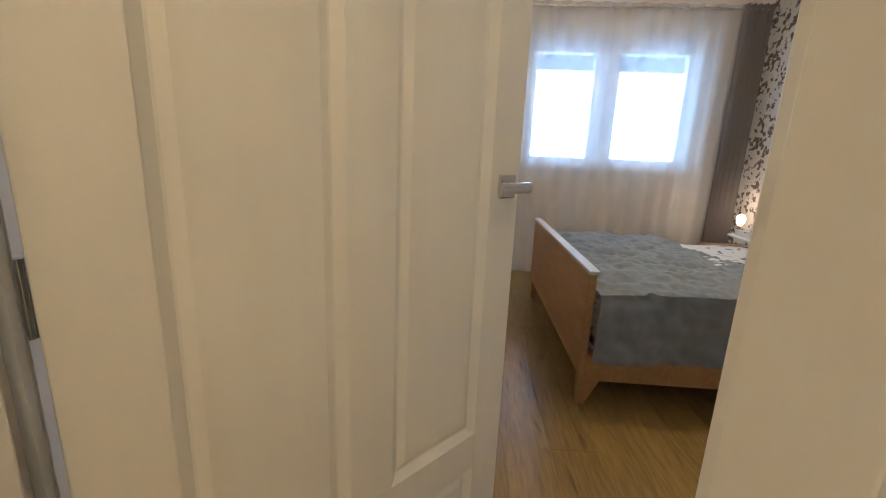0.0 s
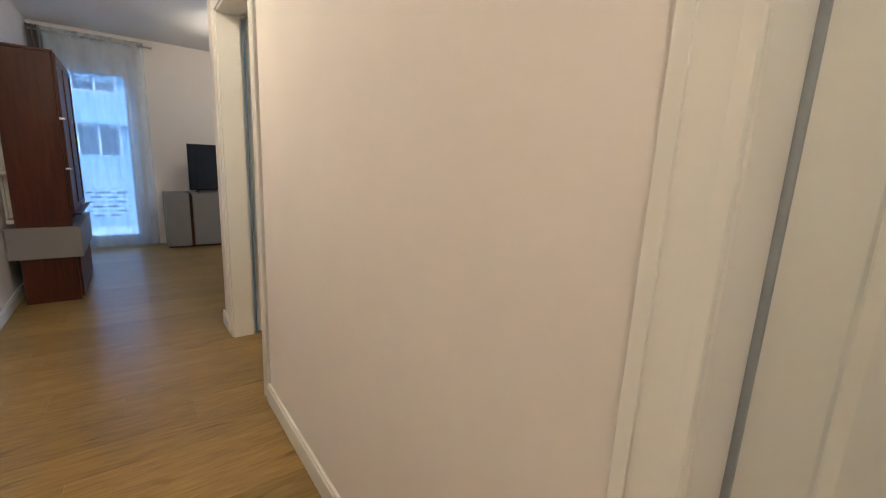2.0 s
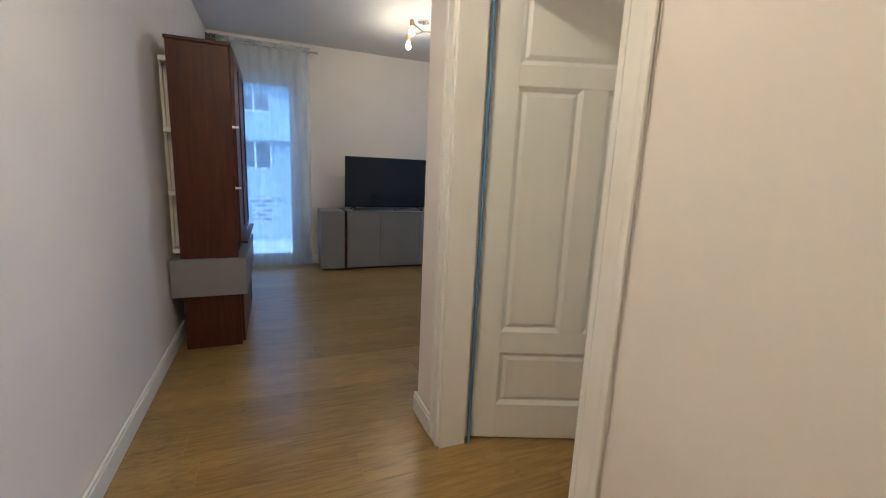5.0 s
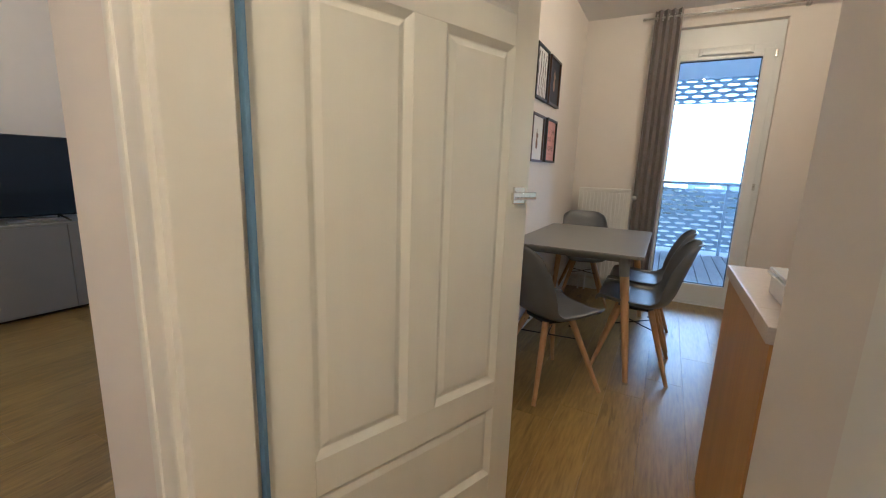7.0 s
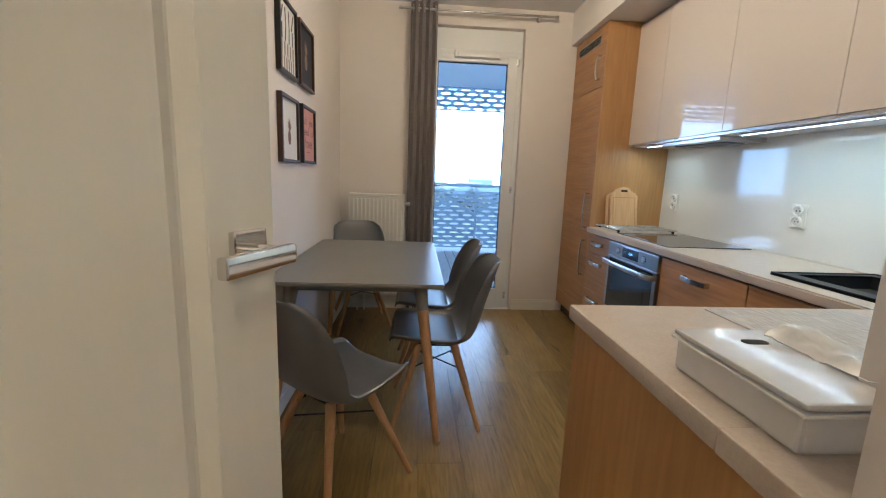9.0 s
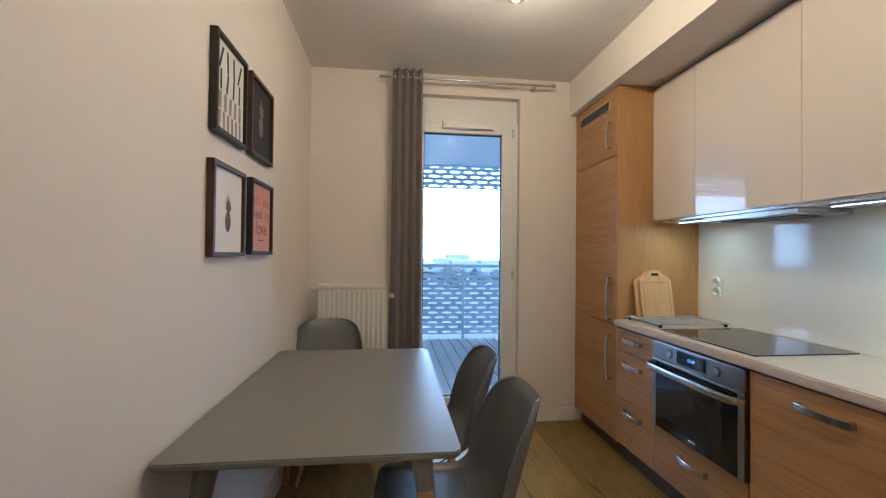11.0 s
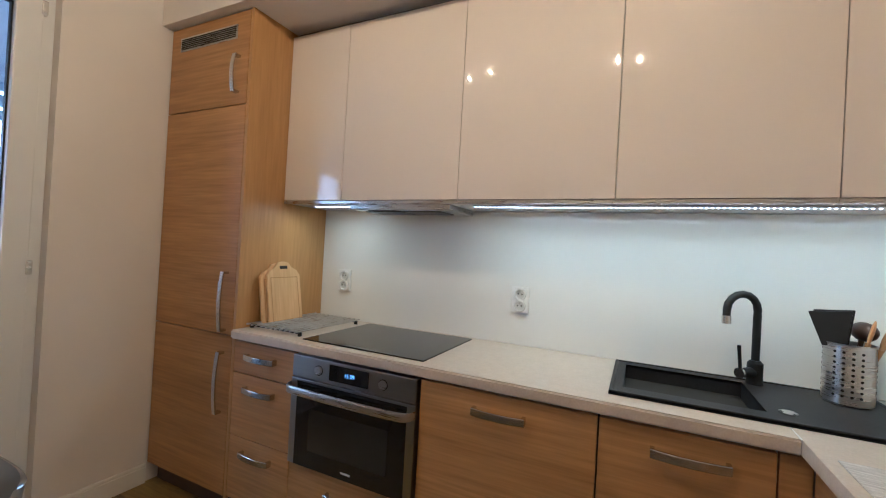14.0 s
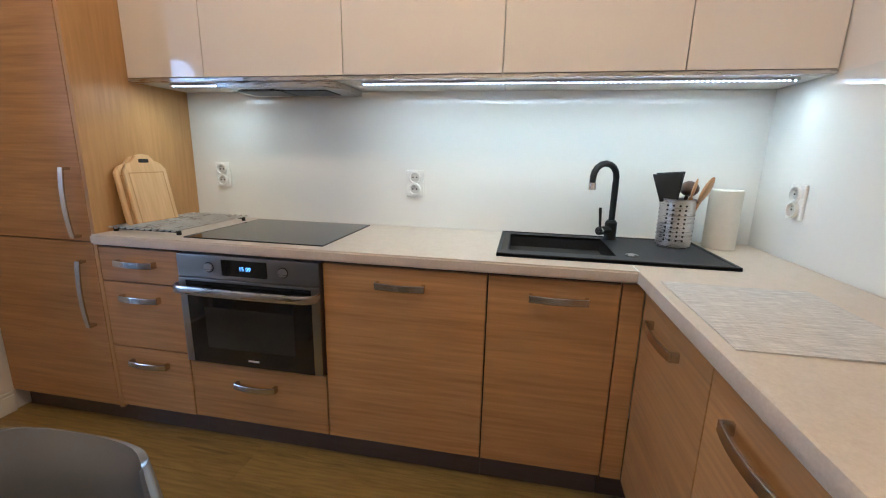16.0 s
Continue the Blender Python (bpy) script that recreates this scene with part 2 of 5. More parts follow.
# Daylight's blue is put into the metal, balcony render and facade colours.
PERF = Mat("balcony_metal_blue_light", (0.49, 0.59, 0.69), (0.45, 0.55, 0.65), rough=0.5, scale=3).m
SLAB = Mat("balcony_render_blue_light", (0.80, 0.84, 0.88), (0.75, 0.79, 0.83), rough=0.85, scale=4, bump=0.2, bump_scale=60).m
FACADE = Mat("facade_render_blue_light", (0.40, 0.50, 0.62), (0.36, 0.46, 0.57), rough=0.85, scale=3).m
# Distance haze is painted in: ground and tree colours are paled.
GRASS = Mat("far_ground_hazed", (0.30, 0.33, 0.31), (0.36, 0.37, 0.35), rough=0.95, scale=0.05).m
LEAF = Mat("far_leaf_hazed", (0.20, 0.23, 0.20), (0.15, 0.18, 0.16), rough=0.9, scale=0.8).m
DARKW = Mat("dark_frame_wood", (0.075, 0.035, 0.018), (0.045, 0.02, 0.01), rough=0.4, scale=6, stretch=(6, 6, 6)).m
BLACKW = Mat("black_frame_wood", (0.018, 0.016, 0.015), (0.012, 0.011, 0.010), rough=0.4, scale=6).m
PLUG = Mat("socket_plastic", (0.80, 0.79, 0.76), (0.78, 0.77, 0.74), rough=0.28, scale=6).m
FROST = Mat("white_plastic", (0.76, 0.76, 0.75), (0.70, 0.70, 0.69), rough=0.25, scale=20, coat=0.2).m
# Grey seal rubber with the kitchen's blue daylight put into its colour.
SEAL_DAYLIT = Mat("seal_rubber_daylit_blue", (0.13, 0.24, 0.40), (0.11, 0.20, 0.35), rough=0.6, scale=20).m
SEALG = Mat("grey_seal_rubber", (0.36, 0.38, 0.40), (0.31, 0.33, 0.35), rough=0.6, scale=20).m
# Near-black for floor joints, and for shade painted into gaps, slots and holes.
SEAM = Mat("dark_gap", (0.03, 0.025, 0.02), (0.02, 0.017, 0.014), rough=0.8).m
PLINTH = Mat("plinth_brown", (0.115, 0.080, 0.066), (0.085, 0.058, 0.047), rough=0.5, scale=6, stretch=(2, 1, 12)).m
# Glowing backdrop added for the bright sky; its light also blues the rooms.
SKY_GLOW = glow("sky_glow_sheet", (0.74, 0.88, 1.0), 2.4)
WALLPAPER = Mat("sprig_wallpaper", (0.72, 0.70, 0.65), (0.15, 0.11, 0.09), rough=0.7, scale=25.0, detail=1.0, lo=0.43, hi=0.47).m
SHEET = Mat("leaf_print_linen", (0.74, 0.73, 0.70), (0.03, 0.035, 0.04), rough=0.85, scale=13.0, detail=1.5, lo=0.40, hi=0.44).m
mn = Mat("woven_mat_cross", (0.76, 0.73, 0.69), (0.40, 0.38, 0.37), rough=0.8, scale=8.0, stretch=(2.0, 30, 1), bump=0.3, bump_scale=60, lo=0.28, hi=0.72)
mp2 = mn.n("ShaderNodeMapping")
mp2.inputs["Scale"].default_value = (30, 2.0, 1)
mn.l(mn.co, mp2.inputs["Vector"])
nz2, mx2, rp2 = mn.n("ShaderNodeTexNoise"), mn.n("ShaderNodeMix", data_type="RGBA"), mn.n("ShaderNodeValToRGB")
nz2.inputs["Scale"].default_value = 8.0
rp2.color_ramp.elements[0].color, rp2.color_ramp.elements[1].color = (0.34, 0.32, 0.31, 1), (0.78, 0.75, 0.71, 1)
rp2.color_ramp.elements[0].position, rp2.color_ramp.elements[1].position = 0.35, 0.65
mn.l(mp2.outputs[0], nz2.inputs["Vector"]), mn.l(nz2.outputs["Fac"], rp2.inputs[0])
mx2.inputs[0].default_value = 0.5
mn.l(mn.colour, mx2.inputs[6]), mn.l(rp2.outputs[0], mx2.inputs[7]), mn.l(mx2.outputs[2], mn.p.inputs["Base Color"])
MAT = mn.m
# Greyer than the socket plate: some of the recess shade is painted in.
WELL = Mat("socket_well_shade", (0.62, 0.61, 0.58), (0.58, 0.57, 0.54), rough=0.4).m
PINK = Mat("pink_paper", (0.72, 0.36, 0.28), (0.69, 0.34, 0.26), rough=0.7).m
NIGHT = Mat("black_paper", (0.025, 0.022, 0.02), (0.02, 0.018, 0.016), rough=0.6).m
GOLD = Mat("gold_ink", (0.36, 0.20, 0.08), (0.26, 0.14, 0.05), rough=0.45, metal=0.4, scale=30).m
INK = Mat("dark_ink", (0.05, 0.035, 0.03), (0.03, 0.02, 0.02), rough=0.6).m
SCREEN = Mat("tv_screen", (0.006, 0.008, 0.010), (0.005, 0.006, 0.008), rough=0.12, scale=2).m
GLASS = clear("window_glass", (0.95, 0.97, 0.98))
# The cloth is white; blue daylight behind it is put into the colour.
VOILE = sheer("white_voile_blue_lit", (0.72, 0.84, 0.96), 0.58)
VOILEB = sheer("bedroom_voile", (0.85, 0.85, 0.86), 0.48)
BULB = glow("bulb_glow", (1.0, 0.70, 0.34), 3.2)
LEDG = glow("led_glow", (0.85, 0.93, 1.0), 6.0)
CLOCK = glow("clock_blue", (0.25, 0.55, 1.0), 0.9)

# ---- building helpers ----


def box(bm, x0, x1, y0, y1, z0, z1, bevel=0.0):
    g = bmesh.ops.create_cube(bm, size=1.0)
    for v in g["verts"]:
        v.co = Vector(((x0 + x1) / 2 + v.co.x * (x1 - x0), (y0 + y1) / 2 + v.co.y * (y1 - y0), (z0 + z1) / 2 + v.co.z * (z1 - z0)))
    if bevel:
        edges = list({e for v in g["verts"] for e in v.link_edges})
        bmesh.ops.bevel(bm, geom=edges, offset=bevel, segments=2, affect="EDGES", profile=0.6)
    return bm


def cube(*a, bevel=0.0):
    return box(bmesh.new(), *a, bevel=bevel)


def rod(bm, p, q, r0, r1=None, seg=18):
    """A tapered round bar from p to q."""
    r1 = r0 if r1 is None else r1
    p, q = Vector(p), Vector(q)
    d = q - p
    m = Matrix.Translation((p + q) / 2) @ d.to_track_quat("Z", "Y").to_matrix().to_4x4()
    bmesh.ops.create_cone(bm, cap_ends=True, segments=seg, radius1=r0, radius2=r1, depth=d.length, matrix=m)
    return bm


def bar(*a, **k):
    return rod(bmesh.new(), *a, **k)


def pipe(bm, pts, r, seg=16):
    """A round tube through the points."""
    pts = [Vector(p) for p in pts]
    rings = []
    for i, p in enumerate(pts):
        d = (pts[min(i + 1, len(pts) - 1)] - pts[max(i - 1, 0)]).normalized()
        q = d.to_track_quat("Z", "Y")
        rings.append([bm.verts.new(p + q @ Vector((r * math.cos(a), r * math.sin(a), 0))) for a in (2 * math.pi * k / seg for k in range(seg))])
    for a, b in zip(rings, rings[1:]):
        for k in range(seg):
            bm.faces.new((a[k], a[(k + 1) % seg], b[(k + 1) % seg], b[k]))
    bm.faces.new(rings[0][::-1]), bm.faces.new(rings[-1])
    return bm


def lathe(bm, prof, cx, cy, seg=24):
    """A turned shape from (radius, z) pairs."""
    rings = [[bm.verts.new((cx + r * math.cos(a), cy + r * math.sin(a), z)) for a in (2 * math.pi * k / seg for k in range(seg))] for r, z in prof]
    for a, b in zip(rings, rings[1:]):
        for k in range(seg):
            bm.faces.new((a[k], a[(k + 1) % seg], b[(k + 1) % seg], b[k]))
    bm.faces.new(rings[0][::-1]), bm.faces.new(rings[-1])
    return bm


def sheet(bm, f, nu, nv, thick=0.0):
    """A grid surface f(u, v) -> point, given thickness along its normals when asked."""
    vs = [[bm.verts.new(f(u / nu, v / nv)) for v in range(nv + 1)] for u in range(nu + 1)]
    faces = [bm.faces.new((vs[i][j], vs[i + 1][j], vs[i + 1][j + 1], vs[i][j + 1])) for i in range(nu) for j in range(nv)]
    if thick:
        bm.normal_update()
        bmesh.ops.solidify(bm, geom=faces, thickness=thick)
    return bm


def rounded_slab(x0, x1, y0, y1, z0, z1, r, seg=6, edge=0.004):
    bm = bmesh.new()
    pts = []
    for cx, cy, a0 in ((x1 - r, y1 - r, 0), (x0 + r, y1 - r, 90), (x0 + r, y0 + r, 180), (x1 - r, y0 + r, 270)):
        for k in range(seg + 1):
            a = radians(a0 + 90 * k / seg)
            pts.append((cx + r * math.cos(a), cy + r * math.sin(a)))
    f = bm.faces.new([bm.verts.new((x, y, z0)) for x, y in pts])
    g = bmesh.ops.extrude_face_region(bm, geom=[f])
    bmesh.ops.translate(bm, verts=[v for v in g["geom"] if isinstance(v, bmesh.types.BMVert)], vec=(0, 0, z1 - z0))
    if edge:
        bmesh.ops.bevel(bm, geom=[e for e in bm.edges if abs(e.calc_face_angle(0)) > 1.2], offset=edge, segments=2, affect="EDGES")
    return bm


def mesh_of(name, bm, mat, smooth=False):
    bmesh.ops.recalc_face_normals(bm, faces=bm.faces)
    me = bpy.data.meshes.new(name)
    bm.edges.index_update()
    flat = []
    if smooth:
        for e in bm.edges:
            if len(e.link_faces) == 2:
                s, g = sorted(f.calc_area() for f in e.link_faces)
                if g > 8 * s:
                    flat.append(e.index)
    bm.to_mesh(me)
    bm.free()
    me.materials.append(mat)
    if smooth:
        me.shade_smooth()
        me.set_sharp_from_angle(angle=radians(32))
        for i in flat:
            me.edges[i].use_edge_sharp = True
    return me


def thing(name, loc, label, category, group="", kind=""):
    ob = new(name)
    ob.empty_display_size = 0.1
    ob.location = loc
    return tagged(ob, label, category, group, kind)


def part(name, bm, mat, parent, label="", smooth=True):
    """One mesh under a thing or a part; its points are given in the place's metres."""
    root = parent
    while root.parent:
        root = root.parent
    if bm.verts:
        bmesh.ops.translate(bm, verts=bm.verts, vec=-Vector(root.location))
    ob = new(name, mesh_of(name, bm, mat, smooth))
    ob.parent = parent
    return tagged(ob, label) if label else ob


def solid(name, bm, mat, label, category, kind="", group="", smooth=True):
    """A thing that is one mesh, with its origin at its base."""
    lo = [min(v.co[i] for v in bm.verts) for i in range(3)]
    hi = [max(v.co[i] for v in bm.verts) for i in range(3)]
    base = Vector(((lo[0] + hi[0]) / 2, (lo[1] + hi[1]) / 2, lo[2]))
    bmesh.ops.translate(bm, verts=bm.verts, vec=-base)
    ob = new(name, mesh_of(name, bm, mat, smooth))
    ob.location = base
    return tagged(ob, label, category, group, kind)


def structure(name, bm, mat, label, category):
    return solid(name, bm, mat, label, category, "structure", smooth=False)


# ---- structure ----
KIT_N, KIT_S, KIT_W = 5.51, 2.26, -2.60
HALL_N, HALL_S = 1.365, 0.11
CK, CL = 2.655, 2.56
TVX = -6.17

structure("subfloor", cube(-6.5, 3.8, -0.1, 5.75, -0.20, -0.012), SLAB, "grey concrete slab under the oak floor", "floor")
FLOOR = structure("floor", cube(-6.5, 3.8, -0.1, 5.75, -0.0115, -0.009), SEAM, "oak-look laminate plank floor", "floor")


def wall_y(name, y0, y1, x0, x1, z1, holes=(), label="plain warm white painted wall", mat=None):
    """A wall along x with openings (x0, x1, z0, z1)."""
    bm = bmesh.new()
    xs = sorted({x0, x1, *[h[0] for h in holes], *[h[1] for h in holes]})
    for a, b in zip(xs, xs[1:]):
        hole = [h for h in holes if h[0] <= a and b <= h[1]]
        if not hole:
            box(bm, a, b, y0, y1, 0, z1)
        else:
            if hole[0][2] > 0:
                box(bm, a, b, y0, y1, 0, hole[0][2])
            box(bm, a, b, y0, y1, hole[0][3], z1)
    bmesh.ops.remove_doubles(bm, verts=bm.verts, dist=0.0001)
    return structure(name, bm, mat or WALL, label, "wall")


def wall_x(name, x0, x1, y0, y1, z1, holes=(), label="plain warm white painted wall", mat=None):
    bm = bmesh.new()
    ys = sorted({y0, y1, *[h[0] for h in holes], *[h[1] for h in holes]})
    for a, b in zip(ys, ys[1:]):
        hole = [h for h in holes if h[0] <= a and b <= h[1]]
        if not hole:
            box(bm, x0, x1, a, b, 0, z1)
        else:
            if hole[0][2] > 0:
                box(bm, x0, x1, a, b, 0, hole[0][2])
            box(bm, x0, x1, a, b, hole[0][3], z1)
    bmesh.ops.remove_doubles(bm, verts=bm.verts, dist=0.0001)
    return structure(name, bm, mat or WALL, label, "wall")


KDOOR, BDOOR = (-2.433, -1.514), (0.307, 1.042)
BD = (-1.86, -1.02, 0.0, 2.50)          # kitchen balcony door opening
BW = (1.30, 2.93, 1.135, 2.285)           # bedroom window opening
LD = (0.30, 1.02, 0.0, 2.20)            # living balcony door opening
LW = (2.95, 4.30, 0.35, 2.30)           # living window opening
wall_y("wall_hall_north", HALL_N, HALL_N + 0.165, -2.68, 2.2, 2.72, [(*KDOOR, 0, 2.04), (*BDOOR, 0, 2.04)])
wall_y("wall_hall_south", HALL_S - 0.12, HALL_S, TVX - 0.3, 2.2, 2.72)
wall_x("wall_hall_east", 2.2, 2.32, HALL_S - 0.12, HALL_N + 0.165, 2.72)
wall_x("wall_kitchen_west", -2.68, KIT_W, HALL_N + 0.166, KIT_N, 2.72)
wall_x("wall_kitchen_east", 0.0, 0.12, KIT_S - 0.12, KIT_N, 2.72)
wall_y("wall_kitchen_south", KIT_S - 0.12, KIT_S, -1.299, -0.001, 2.72)
wall_x("wall_kitchen_entry", -1.478, -1.30, HALL_N + 0.166, 2.10, 2.72)
wall_y("wall_north", KIT_N, KIT_N + 0.32, TVX - 0.3, 3.7, 2.72, [BD, BW])
wall_x("wall_tv", TVX - 0.3, TVX, HALL_S + 0.001, KIT_N - 0.001, 2.72, [LD, LW])
wall_x("wall_bedroom_east", 3.48, 3.60, HALL_N + 0.166, KIT_N - 0.001, 2.72, label="wall papered white with small dark leaf sprigs", mat=WALLPAPER)
wall_x("wall_bedroom_west", 0.121, 0.20, HALL_N + 0.166, KIT_N - 0.001, 2.72)
wall_y("wall_bedroom_south", HALL_N + 0.03, HALL_N + 0.165, 2.33, 3.7, 2.72)
structure("ceiling_kitchen", cube(KIT_W, 0.12, HALL_N + 0.165, KIT_N, CK, 2.80), CEIL, "smooth white painted ceiling", "ceiling")
structure("ceiling_living", cube(TVX, -2.68, HALL_S, KIT_N, CL, 2.80), CEIL, "smooth white painted ceiling", "ceiling")
structure("ceiling_hall", cube(-2.679, 2.2, HALL_S, HALL_N, CL, 2.80), CEIL, "smooth white painted ceiling", "ceiling")
structure("ceiling_bedroom", cube(0.20, 3.6, HALL_N + 0.165, KIT_N, 2.714, 2.86), CEIL, "smooth white painted ceiling", "ceiling")
structure("soffit", cube(-0.615, -0.001, KIT_S + 0.001, KIT_N - 0.001, 2.386, CK - 0.001), WALL, "boxed white soffit above the kitchen cabinets", "soffit")

# ---- doors and trim ----


def baseboard(name, x0, x1, y0, y1):
    bm = bmesh.new()
    box(bm, x0, x1, y0, y1, 0.0, 0.085, bevel=0.004)
    dx, dy = (0.003, 0.0) if x1 - x0 < y1 - y0 else (0.0, 0.003)
    box(bm, x0 + dx, x1 - dx, y0 + dy, y1 - dy, 0.084, 0.102, bevel=0.005)
    return solid(name, bm, TRIM, "white moulded skirting board along the wall", "skirting", "structure")


E1 = 0.018
baseboard("baseboard_hall_south", TVX, 2.2, HALL_S, HALL_S + E1)
baseboard("baseboard_hall_north", -1.475, 0.268, HALL_N - E1, HALL_N)
baseboard("baseboard_stub", -2.698, -2.472, HALL_N - E1, HALL_N)
baseboard("baseboard_stub_end", -2.698, -2.68, HALL_N, KIT_N)
baseboard("baseboard_hall_end", 1.081, 2.2, HALL_N - E1, HALL_N)
baseboard("baseboard_kitchen_west", KIT_W, KIT_W + E1, 1.64, KIT_N)
baseboard("baseboard_kitchen_north", KIT_W + E1, -1.88, KIT_N - E1, KIT_N)
baseboard("baseboard_kitchen_north_east", -1.0, -0.57, KIT_N - E1, KIT_N)
baseboard("baseboard_tv", TVX, TVX + E1, 1.05, KIT_N)
baseboard("baseboard_bedroom_north", 0.20, 3.48, KIT_N - E1, KIT_N)


def door_frame(name, x0, x1, lip, rubber):
    """Lining and architraves of a door opening in the hall's north wall."""
    ya, yb = HALL_N, HALL_N + 0.165
    f = thing(name, ((x0 + x1) / 2, ya, 0), "white moulded door frame with wide architraves", "door frame", kind="structure")
    for a, b in ((x0, x0 + 0.018), (x1 - 0.018, x1)):
        part("lining", cube(a, b, ya - 0.004, yb + 0.004, 0, 2.022, bevel=0.002), TRIM, f)
    for a, b in ((x0 + 0.0181, x0 + lip), (x1 - 0.042, x1 - 0.0181)):
        part("door_stop", cube(a, b, ya - 0.003, yb - 0.045, 0, 2.0, bevel=0.003), TRIM, f)
    part("seal", cube(x0 + lip - 0.010, x0 + lip + 0.006, yb - 0.0325, yb - 0.022, 0, 1.99, bevel=0.003), rubber, f, "rubber door seal")
    part("lining", cube(x0, x1, ya - 0.004, yb + 0.004, 2.022, 2.04, bevel=0.002), TRIM, f)
    part("door_stop", cube(x0 + lip + 0.0001, x1 - 0.0421, ya - 0.003, yb - 0.045, 1.998, 2.0215, bevel=0.003), TRIM, f)
    for side, y, k in ((-1, ya, 0.040), (1, yb, 0.010)):
        for a, b, inner in ((x0 - 0.078 + k, x0 + k, 1), (x1 - k, x1 + 0.078 - k, -1)):
            bm = bmesh.new()
            box(bm, a, b, min(y, y + side * 0.012), max(y, y + side * 0.012), 0, 2.095, bevel=0.003)
            o0, o1 = (a, a + 0.022) if inner > 0 else (b - 0.022, b)
            box(bm, o0, o1, min(y, y + side * 0.017), max(y, y + side * 0.017), 0, 2.10, bevel=0.006)
            o0, o1 = (b - 0.016, b + 0.002) if inner > 0 else (a - 0.002, a + 0.016)
            box(bm, o0, o1, min(y, y + side * 0.015), max(y, y + side * 0.015), 0, 2.02, bevel=0.005)
            part("architrave", bm, TRIM, f)
        bm = bmesh.new()
        box(bm, x0 + k + 0.0001, x1 - k - 0.0001, min(y, y + side * 0.012), max(y, y + side * 0.012), 2.015, 2.095, bevel=0.003)
        box(bm, x0 - 0.078 + k, x1 + 0.078 - k, min(y, y + side * 0.017), max(y, y + side * 0.017), 2.082, 2.101, bevel=0.006)
        part("architrave", bm, TRIM, f)
    return f


door_frame("door_frame_kitchen", *KDOOR, 0.062, SEAL_DAYLIT)
door_frame("door_frame_bedroom", *BDOOR, 0.046, SEALG)


def frustum(bm, x0, x1, z0, z1, y0, y1, inset):
    """A raised field: a bevelled slab from y0 out to y1."""
    a = [bm.verts.new((x, y0, z)) for x, z in ((x0, z0), (x1, z0), (x1, z1), (x0, z1))]
    b = [bm.verts.new((x, y1, z)) for x, z in ((x0 + inset, z0 + inset), (x1 - inset, z0 + inset), (x1 - inset, z1 - inset), (x0 + inset, z1 - inset))]
    for i in range(4):
        bm.faces.new((a[i], a[(i + 1) % 4], b[(i + 1) % 4], b[i]))
    bm.faces.new(b)


def slope(bm, x0, x1, z0, z1, y0, y1, inset):
    """A sloping moulding that runs round a panel, from y0 in to y1."""
    o = [bm.verts.new((x, y0, z)) for x, z in ((x0, z0), (x1, z0), (x1, z1), (x0, z1))]
    n = [bm.verts.new((x, y1, z)) for x, z in ((x0 + inset, z0 + inset), (x1 - inset, z0 + inset), (x1 - inset, z1 - inset), (x0 + inset, z1 - inset))]
    for i in range(4):
        bm.faces.new((o[i], o[(i + 1) % 4], n[(i + 1) % 4], n[i]))


def door(name, hinge, angle, width, label):
    d = thing(name, (0, 0, 0), label, "door", kind="structure")
    k = width / 0.80
    cells = [(0.103, 0.70, 0.175, 0.425), (0.103, 0.355, 0.522, 1.54), (0.452, 0.70, 0.522, 1.54), (0.103, 0.70, 1.62, 1.90)]
    cells = [(a * k, b * k, c, e) for a, b, c, e in cells]
    part("core", cube(0.004, width - 0.004, 0.014, 0.026, 0.012, 2.006), DOORW, d)
    stiles = [(0, cells[0][0], 0.01, 2.008), (cells[0][1], width, 0.01, 2.008), (cells[1][1], cells[2][0], 0.522, 1.54)]
    x0, x1 = cells[0][0], cells[0][1]
    rails = [(x0, x1, 0.01, 0.175), (x0, x1, 0.425, 0.522), (x0, x1, 1.54, 1.62), (x0, x1, 1.90, 2.008)]
    for a, b, c, e in stiles:
        part("stile", cube(a, b, 0, 0.04, c, e, bevel=0.0025), DOORW, d)
    for a, b, c, e in rails:
        part("rail", cube(a, b, 0.0006, 0.0394, c, e, bevel=0.0015), DOORW, d)
    for a, b, c, e in cells:
        bm = bmesh.new()
        for face, deep, mid in ((0.0012, 0.0137, 0.0065), (0.0388, 0.0263, 0.0335)):
            slope(bm, a, b, c, e, face, deep, 0.017)
            frustum(bm, a + 0.021, b - 0.021, c + 0.021, e - 0.021, deep, mid, 0.016)
        part("panel", bm, DOORW, d)
    hx = width - 0.050
    for s, y0, y1 in ((-1, -0.009, 0.0), (1, 0.04, 0.049)):
        h = part("door_handle", cube(hx - 0.026, hx + 0.026, y0, y1, 1.098, 1.150, bevel=0.003), CHROME, d, "square chrome lever handle")
        yo = -0.056 if s < 0 else 0.096
        part("spindle", bar((hx, y0 if s > 0 else 0.0, 1.126), (hx, yo, 1.126), 0.009), CHROME, h)
        part("lever", cube(hx - 0.092, hx + 0.012, yo - 0.006, yo + 0.006, 1.115, 1.137, bevel=0.003), CHROME, h)
    for z in (0.25, 1.02, 1.78):
        part("hinge", bar((-0.008, 0.045, z - 0.045), (-0.008, 0.045, z + 0.045), 0.007), CHROME, d, "steel barrel hinge")
    d.matrix_basis = pose(hinge[0], hinge[1], 0, 0, 0, angle)
    return d


door("door_1", (-2.396, 1.526), 69.3, 0.82, "white panelled interior door standing open into the kitchen")
door("door_2", (0.350, 1.528), 48.0, 0.81, "white panelled interior door standing half open into the bedroom")

# ---- kitchen: cabinets ----
FX, FS = -0.565, 2.806
KGROUP = "fitted kitchen units"


